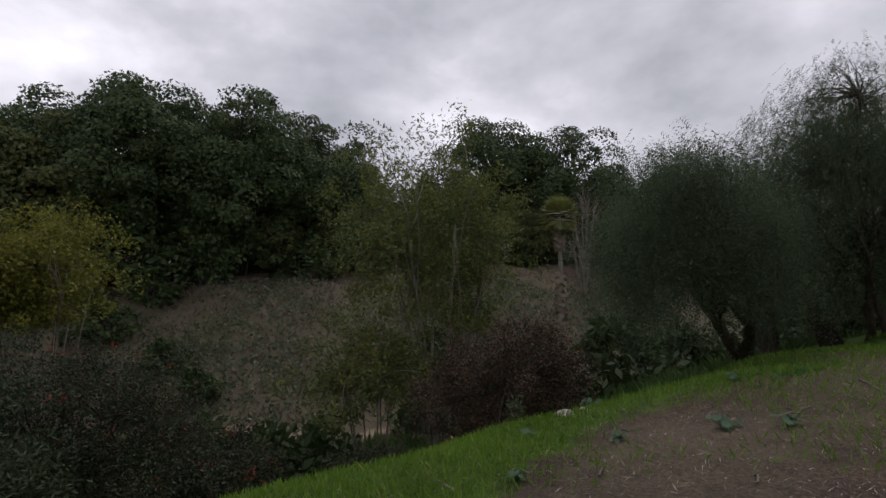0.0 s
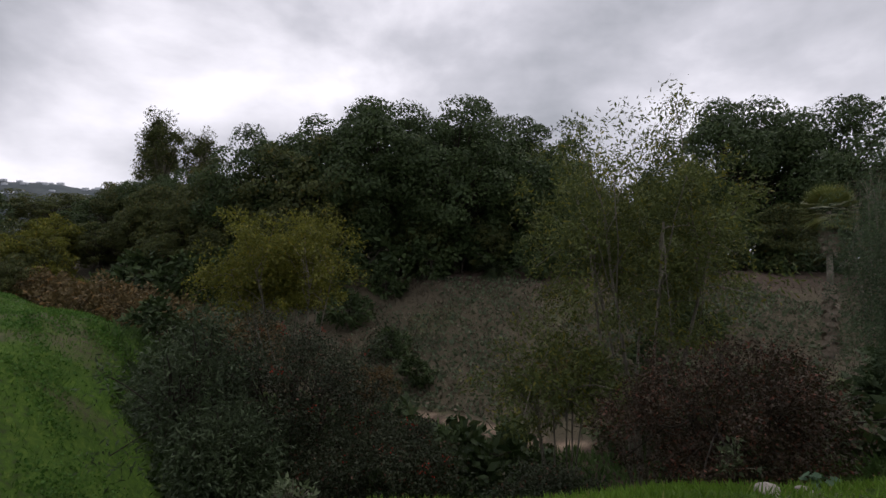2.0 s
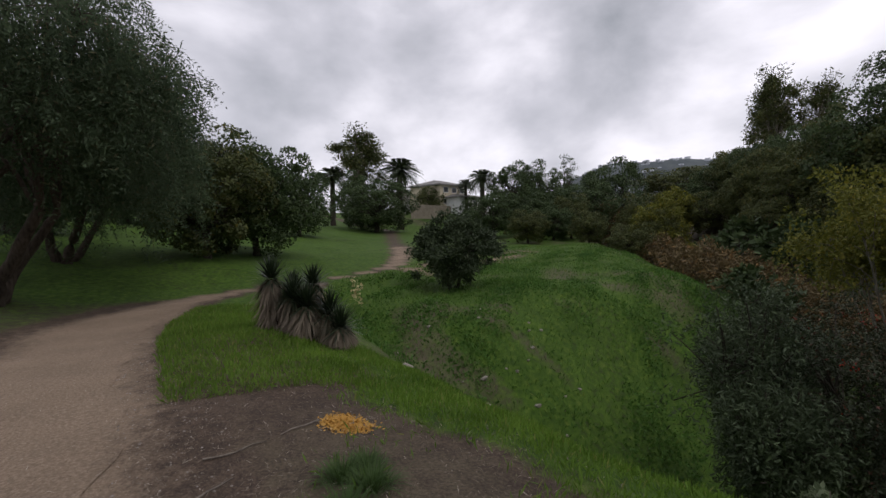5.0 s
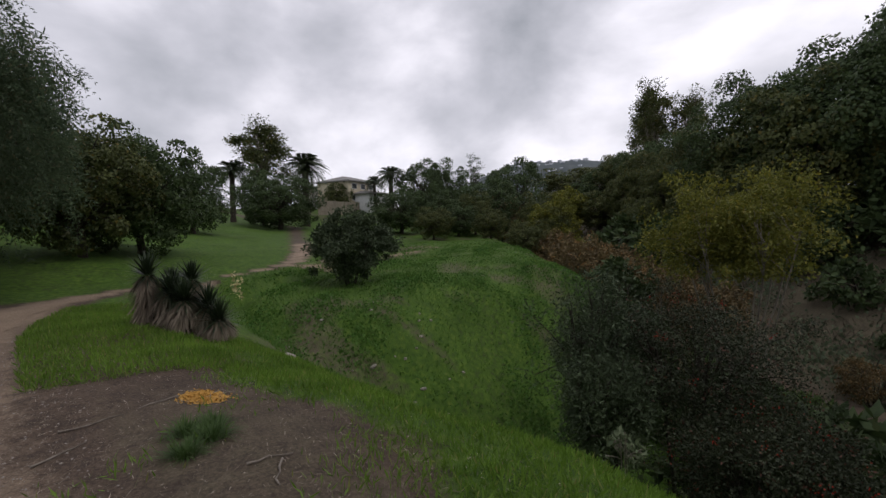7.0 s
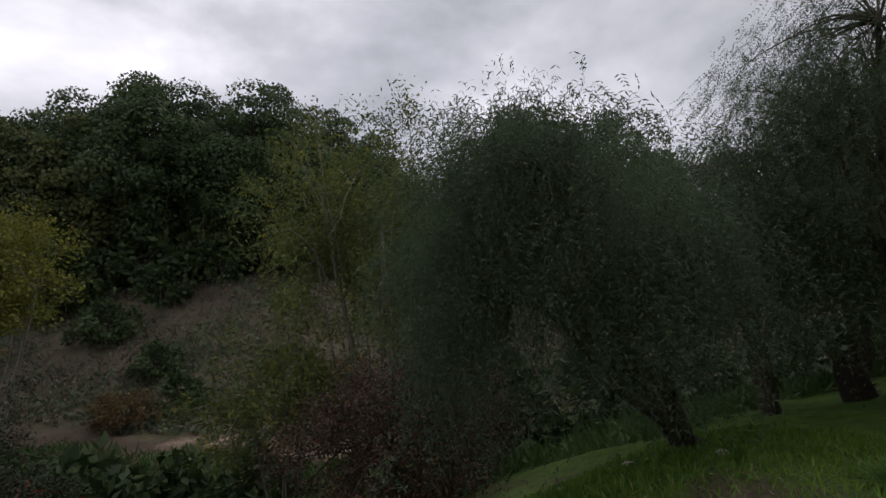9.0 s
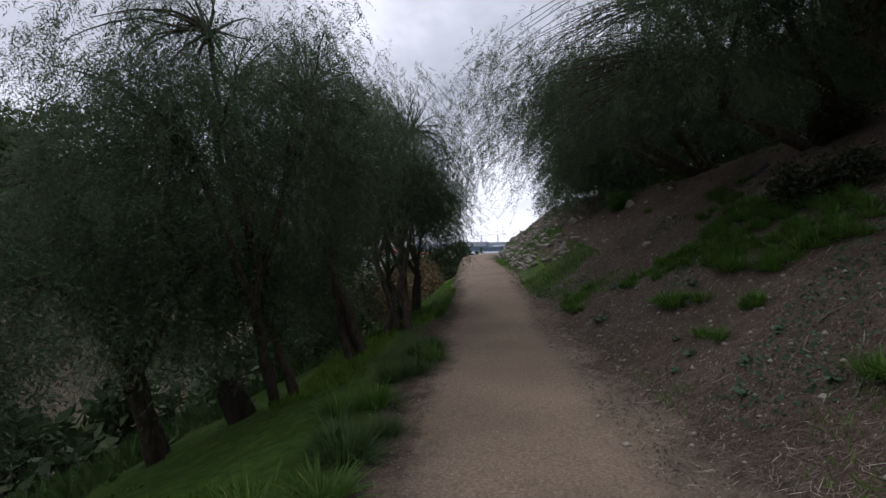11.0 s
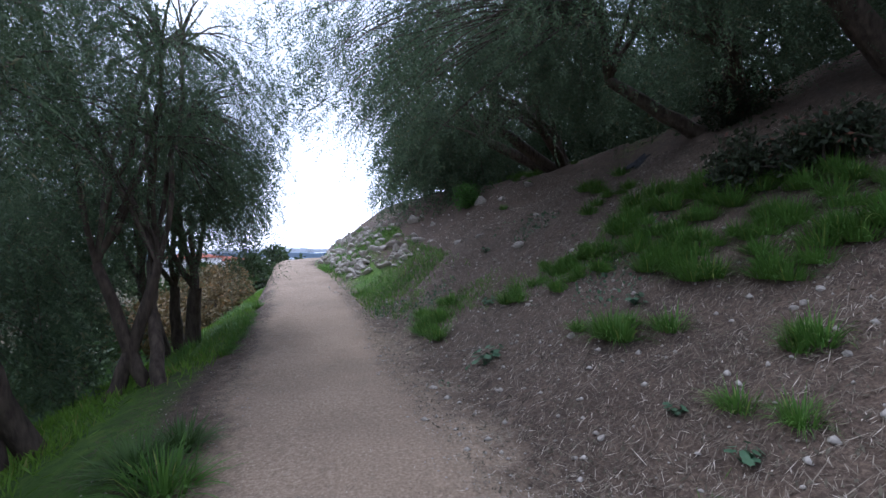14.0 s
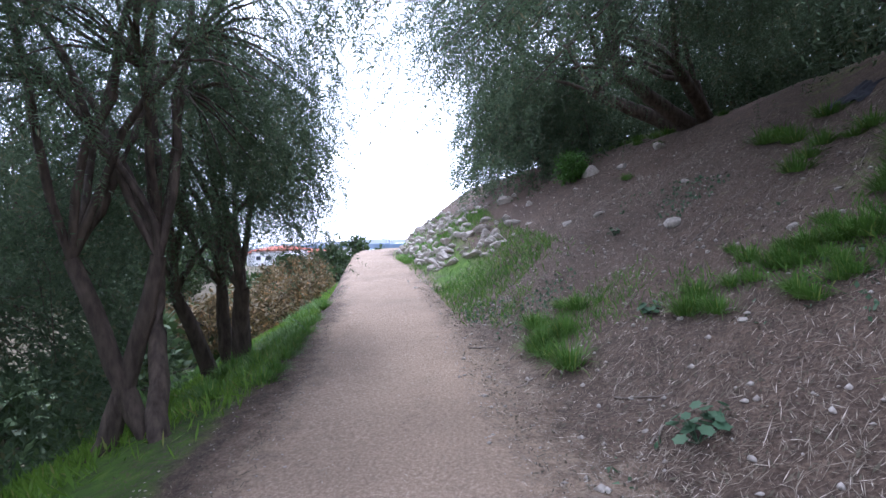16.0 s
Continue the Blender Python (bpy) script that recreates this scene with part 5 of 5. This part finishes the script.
pv = (pp[:, None] + octa[None] * rr[:, None, None] * rng.uniform(0.7, 1.3, (len(pp), 1, 3))).reshape(-1, 3)
pf = (of[None] + (np.arange(len(pp)) * 6)[:, None, None]).reshape(-1, 3)
tagged(new("path_pebbles", mesh_of("path_pebbles", pv, pf, PEBBLE)), "fine pebbles in the trodden footpath", "pebbles", kind="stuff")
pp = scatter(rng, 2600, 7.5, 26, -6.0, -0.7)
rr = 0.008 + 0.030 * rng.random(len(pp)) ** 4
pv = (pp[:, None] + octa[None] * rr[:, None, None] * rng.uniform(0.6, 1.4, (len(pp), 1, 3)) + np.array([0, 0, 0.006])).reshape(-1, 3)
pf = (of[None] + (np.arange(len(pp)) * 6)[:, None, None]).reshape(-1, 3)
tagged(new("bank_pebbles", mesh_of("bank_pebbles", pv, pf, LIMESTONE)), "small pale stones strewn over the bank", "pebbles", kind="stuff")

# dry growth and brush on the far bank
xx = rng.uniform(-34, 40, 60000)
yy = np.interp(xx, RX, RY) + rng.uniform(0.9, 19, 60000)
kk = rng.random(60000) < 0.25 + 0.75 * sstep(-0.3, 0.5, wave(xx, yy, 0.5, 3.3))
p = np.stack([xx, yy, height(xx, yy)], -1)[kk]
cover("bank_brush", p[::2], 0.5, 0.05, DRY_BRUSH, "dry brown brush and grass on the far bank", 0.5, 51, "brush")
kk = rng.random(60000) < 0.9 * sstep(-0.7, 0.3, wave(xx, yy, 0.35, 0.8))
cover("bank_creeper", np.stack([xx, yy, height(xx, yy) + 0.14], -1)[kk], 0.24, 0.16, CREEPER, "grey-green creeper leaves over the far bank", 0.4, 52, "creeper")
xx = rng.uniform(-12, 24, 40000)
yy = np.interp(xx, RX, RY) - rng.uniform(1.1, 12, 40000)
kk = (yy > 7.5) & (rng.random(40000) < 0.8) & (np.interp(xx, RX, RY) - yy > 1.3)
cover("ravine_undergrowth", np.stack([xx, yy, height(xx, yy)], -1)[kk], 0.5, 0.07, GRASS_DARK, "dark tangled undergrowth in the ravine", 0.6, 53, "undergrowth")


def grass_tuft(seed, n, ln, mat):
    rng = np.random.default_rng(seed)
    a = rng.random(n) * 2 * np.pi
    el = rng.uniform(0.55, 1.5, n)
    d = np.stack([np.cos(a) * np.cos(el), np.sin(a) * np.cos(el), np.sin(el)], -1)
    base = np.stack([np.cos(a), np.sin(a), np.zeros(n)], -1) * (0.16 * rng.random((n, 1))) + np.array([0, 0, -0.02])
    v, f = blades(base, d, ln * rng.uniform(0.5, 1.1, n), np.full(n, 0.011), rng.uniform(0.2, 0.65, n), 4)
    return mesh_of("grass", v, f, mat)


TUFTS = [grass_tuft(1, 260, 0.42, GRASS_LONG), grass_tuft(2, 220, 0.36, GRASS_LONG), grass_tuft(3, 320, 0.40, GRASS_DARK)]


def tuft(x, y, k, s, label, group):
    ob = empty("grass_tuft", x, y, None, rng.uniform(0, 360))
    ob.scale = (s, s, s * rng.uniform(0.85, 1.1))
    part("grass", TUFTS[k], ob)
    return tagged(ob, label, "grass tuft", group)


for x, y, sc in ((8.3, 2.15, 1.1), (8.7, 2.35, 1.2), (9.1, 2.1, 1.1), (9.8, 2.25, 1.2), (10.1, 2.5, 1.2), (11.2, 2.55, 1.1), (11.0, 2.9, 1.2), (12.3, 2.75, 1.2), (12.6, 2.55, 1.1), (13.3, 2.5, 1.2), (13.6, 2.8, 1.2), (14.0, 2.65, 1.0), (7.8, 2.6, 0.9), (10.4, 2.15, 0.8)):
    tuft(x, y, 2 if rng.random() < 0.6 else 0, sc, "arching clump of long dark green grass", "grass clumps beside the path")
for x, y, sc in ((-1.25, 1.2, 0.6), (-1.05, 1.35, 0.65), (-0.85, 1.15, 0.6), (-1.35, 1.4, 0.5)):
    tuft(x, y, 2, sc, "dark green grass clump on bare soil", "grass clumps on the shoulder")
for k in range(150):
    if k < 105:
        a, q = rng.random() * 6.28, rng.random() ** 0.5
        x, y = 15.0 + 2.1 * q * math.cos(a) + 0.35 * math.sin(a), -2.75 + 0.85 * q * math.sin(a)
    else:
        cx, cy = ((17.9, 0.2), (18.5, 0.1), (14.4, -1.15), (18.4, -3.1), (10.5, -2.1), (12.4, -3.6), (19.4, -3.5), (12.8, -1.7), (16.9, -0.9))[k % 9]
        x, y = cx + rng.normal(0, 0.28), cy + rng.normal(0, 0.2)
    tuft(x, y, int(rng.integers(0, 2)), rng.uniform(0.6, 1.1), "fresh green grass tuft on the bank", "grass tufts on the bank")

for k in range(90):
    x = rng.uniform(17.2, 27.0)
    tuft(x, float(path_y(x)) + rng.uniform(1.25, 2.3), int(rng.integers(0, 2)), rng.uniform(0.55, 0.95), "bright green grass tuft on the edge of the slope", "grass tufts along the slope edge")
for k in range(55):
    if k < 30:
        x, y = rng.uniform(22.0, 29.5), -3.3 + rng.normal(0, 0.45)
    else:
        x, y = 16.4 + rng.normal(0, 0.42), -1.6 + rng.normal(0, 0.2)
    tuft(x, y, int(rng.integers(0, 2)), rng.uniform(0.5, 0.9), "fresh green grass tuft on the bank", "grass tufts on the bank")


def mallow(seed):
    rng = np.random.default_rng(seed)
    vs, fs, base = [], [], 0
    for k in range(16):
        a, el, ln = rng.random() * 6.28, rng.uniform(0.3, 1.2), rng.uniform(0.06, 0.17)
        c = np.array([np.cos(a) * np.cos(el), np.sin(a) * np.cos(el), np.sin(el)]) * ln
        r = rng.uniform(0.025, 0.05)
        nrm = unit(np.array([np.cos(a) * 0.4, np.sin(a) * 0.4, 1.0]) + rng.normal(0, 0.2, 3))
        t1 = unit(np.cross(nrm, np.array([np.sin(a), -np.cos(a), 0.1])))
        t2 = np.cross(nrm, t1)
        an = np.arange(12) * 2 * np.pi / 12
        rad = r * (1 + 0.14 * np.cos(an * 6))
        ring = c + (np.cos(an) * rad)[:, None] * t1 + (np.sin(an) * rad)[:, None] * t2 + nrm * (0.15 * r)
        vs.append(np.concatenate([[c], ring]))
        fs += [(base, base + 1 + i, base + 1 + (i + 1) % 12) for i in range(12)]
        base += 13
        sv, sf = tubes([(np.array([[0, 0, 0], c * 0.6, c]), np.array([0.003, 0.0025, 0.002]))], 3)
        vs.append(sv)
        fs += [tuple(int(q) + base for q in (t_[0], t_[1], t_[2])) for t_ in sf] + [tuple(int(q) + base for q in (t_[0], t_[2], t_[3])) for t_ in sf]
        base += len(sv)
    return mesh_of("foliage", np.concatenate(vs), np.array(fs), MALLOW)


MALLOWS = [mallow(k) for k in range(3)]
for x, y, sc in ((15.4, -0.1, 1.1), (15.5, -0.25, 0.8), (12.4, -0.9, 0.7), (12.1, -0.7, 0.5), (13.0, -0.9, 0.6), (11.5, -1.2, 0.6), (11.0, -1.0, 0.6), (11.8, -1.6, 0.6), (10.6, -1.5, 0.6), (14.6, -1.5, 0.9), (17.4, -0.6, 0.9), (20.3, -1.2, 0.9),
                 (3.3, 2.2, 0.9), (3.6, 1.9, 0.7), (2.6, 2.6, 0.6), (2.2, 3.2, 0.6), (3.6, 3.9, 0.8), (4.6, 2.9, 0.7), (1.5, 2.4, 0.6)):
    ob = empty("mallow_plant", x, y, None, rng.uniform(0, 360))
    ob.scale = (sc, sc, sc)
    part("foliage", MALLOWS[int(rng.integers(0, 3))], ob)
    tagged(ob, "low mallow plant with round green leaves", "weed", "mallow plants")
for k in range(46):
    on_bank = k < 32
    x = rng.uniform(8.5, 21) if on_bank else rng.uniform(-3, 7)
    y = float(path_y(x)) + (rng.uniform(-5.5, -1.2) if on_bank else rng.uniform(1.0, 3.2))
    a, ln = rng.random() * 6.28, rng.uniform(0.12, 0.5)
    ps = []
    for t in np.linspace(-0.5, 0.5, 5):
        px_, py_ = x + np.cos(a) * ln * t + rng.normal(0, 0.02), y + np.sin(a) * ln * t + rng.normal(0, 0.02)
        ps.append((px_ - x, py_ - y, hz(px_, py_) - hz(x, y) + 0.015))
    v, f = tubes([(np.array(ps), np.linspace(0.009, 0.004, 5))], 5)
    ob = new("twig", mesh_of("twig", v, f, WOOD_LITTER, True))
    ob.matrix_world = pose(x, y, hz(x, y))
    tagged(ob, "dry grey twig lying on the ground", "twig", "fallen twigs")
# sawdust
n = 2600
q = rng.normal(0, 1, (n, 2)) * np.array([0.085, 0.07])
q[: n // 4] += np.array([0.18, 0.08])
sx, sy = -2.3 + q[:, 0], 1.46 + q[:, 1]
sp = np.stack([sx, sy, height(sx, sy) + 0.006 + 0.018 * np.exp(-(q ** 2).sum(1) / 0.02) * rng.random(n)], -1)
u = unit(rng.normal(size=(n, 3)) * np.array([1, 1, 0.3]))
v, f = rhombs(sp, u, unit(np.cross(u, rng.normal(size=(n, 3)) + np.array([0, 0, 2.0]))), 0.03, 0.02)
tagged(new("sawdust_patch", mesh_of("sawdust_patch", v, f, leaf_mat("fresh_sawdust", (0.42, 0.22, 0.05), (0.62, 0.38, 0.10), None, 0, 0.05, 0.9))), "patch of fresh orange sawdust on bare soil", "sawdust", kind="stuff")
# dark cloth dropped on the bank
CLOTH = plain_mat("dark_cloth", (0.012, 0.013, 0.018), (0.035, 0.036, 0.045), 8, 0.9, 0.4)
cg = np.stack(np.meshgrid(np.linspace(-0.28, 0.28, 22), np.linspace(-0.2, 0.2, 16)), -1).reshape(-1, 2)
cx, cy = 19.25 + cg[:, 0] * (1 + 0.2 * np.sin(cg[:, 1] * 14)), -4.15 + cg[:, 1] * (1 + 0.25 * np.sin(cg[:, 0] * 11))
czv = height(cx, cy) + 0.02 + 0.05 * np.abs(np.sin(cg[:, 0] * 17 + 2 * np.sin(cg[:, 1] * 13))) * (1 - (cg[:, 0] / 0.3) ** 2)
idx = np.arange(352).reshape(16, 22)
tagged(new("dark_cloth", mesh_of("dark_cloth", np.stack([cx, cy, czv], -1), np.stack([idx[:-1, :-1], idx[:-1, 1:], idx[1:, 1:], idx[1:, :-1]], -1).reshape(-1, 4), CLOTH, True)), "crumpled dark cloth lying on the bank", "cloth")
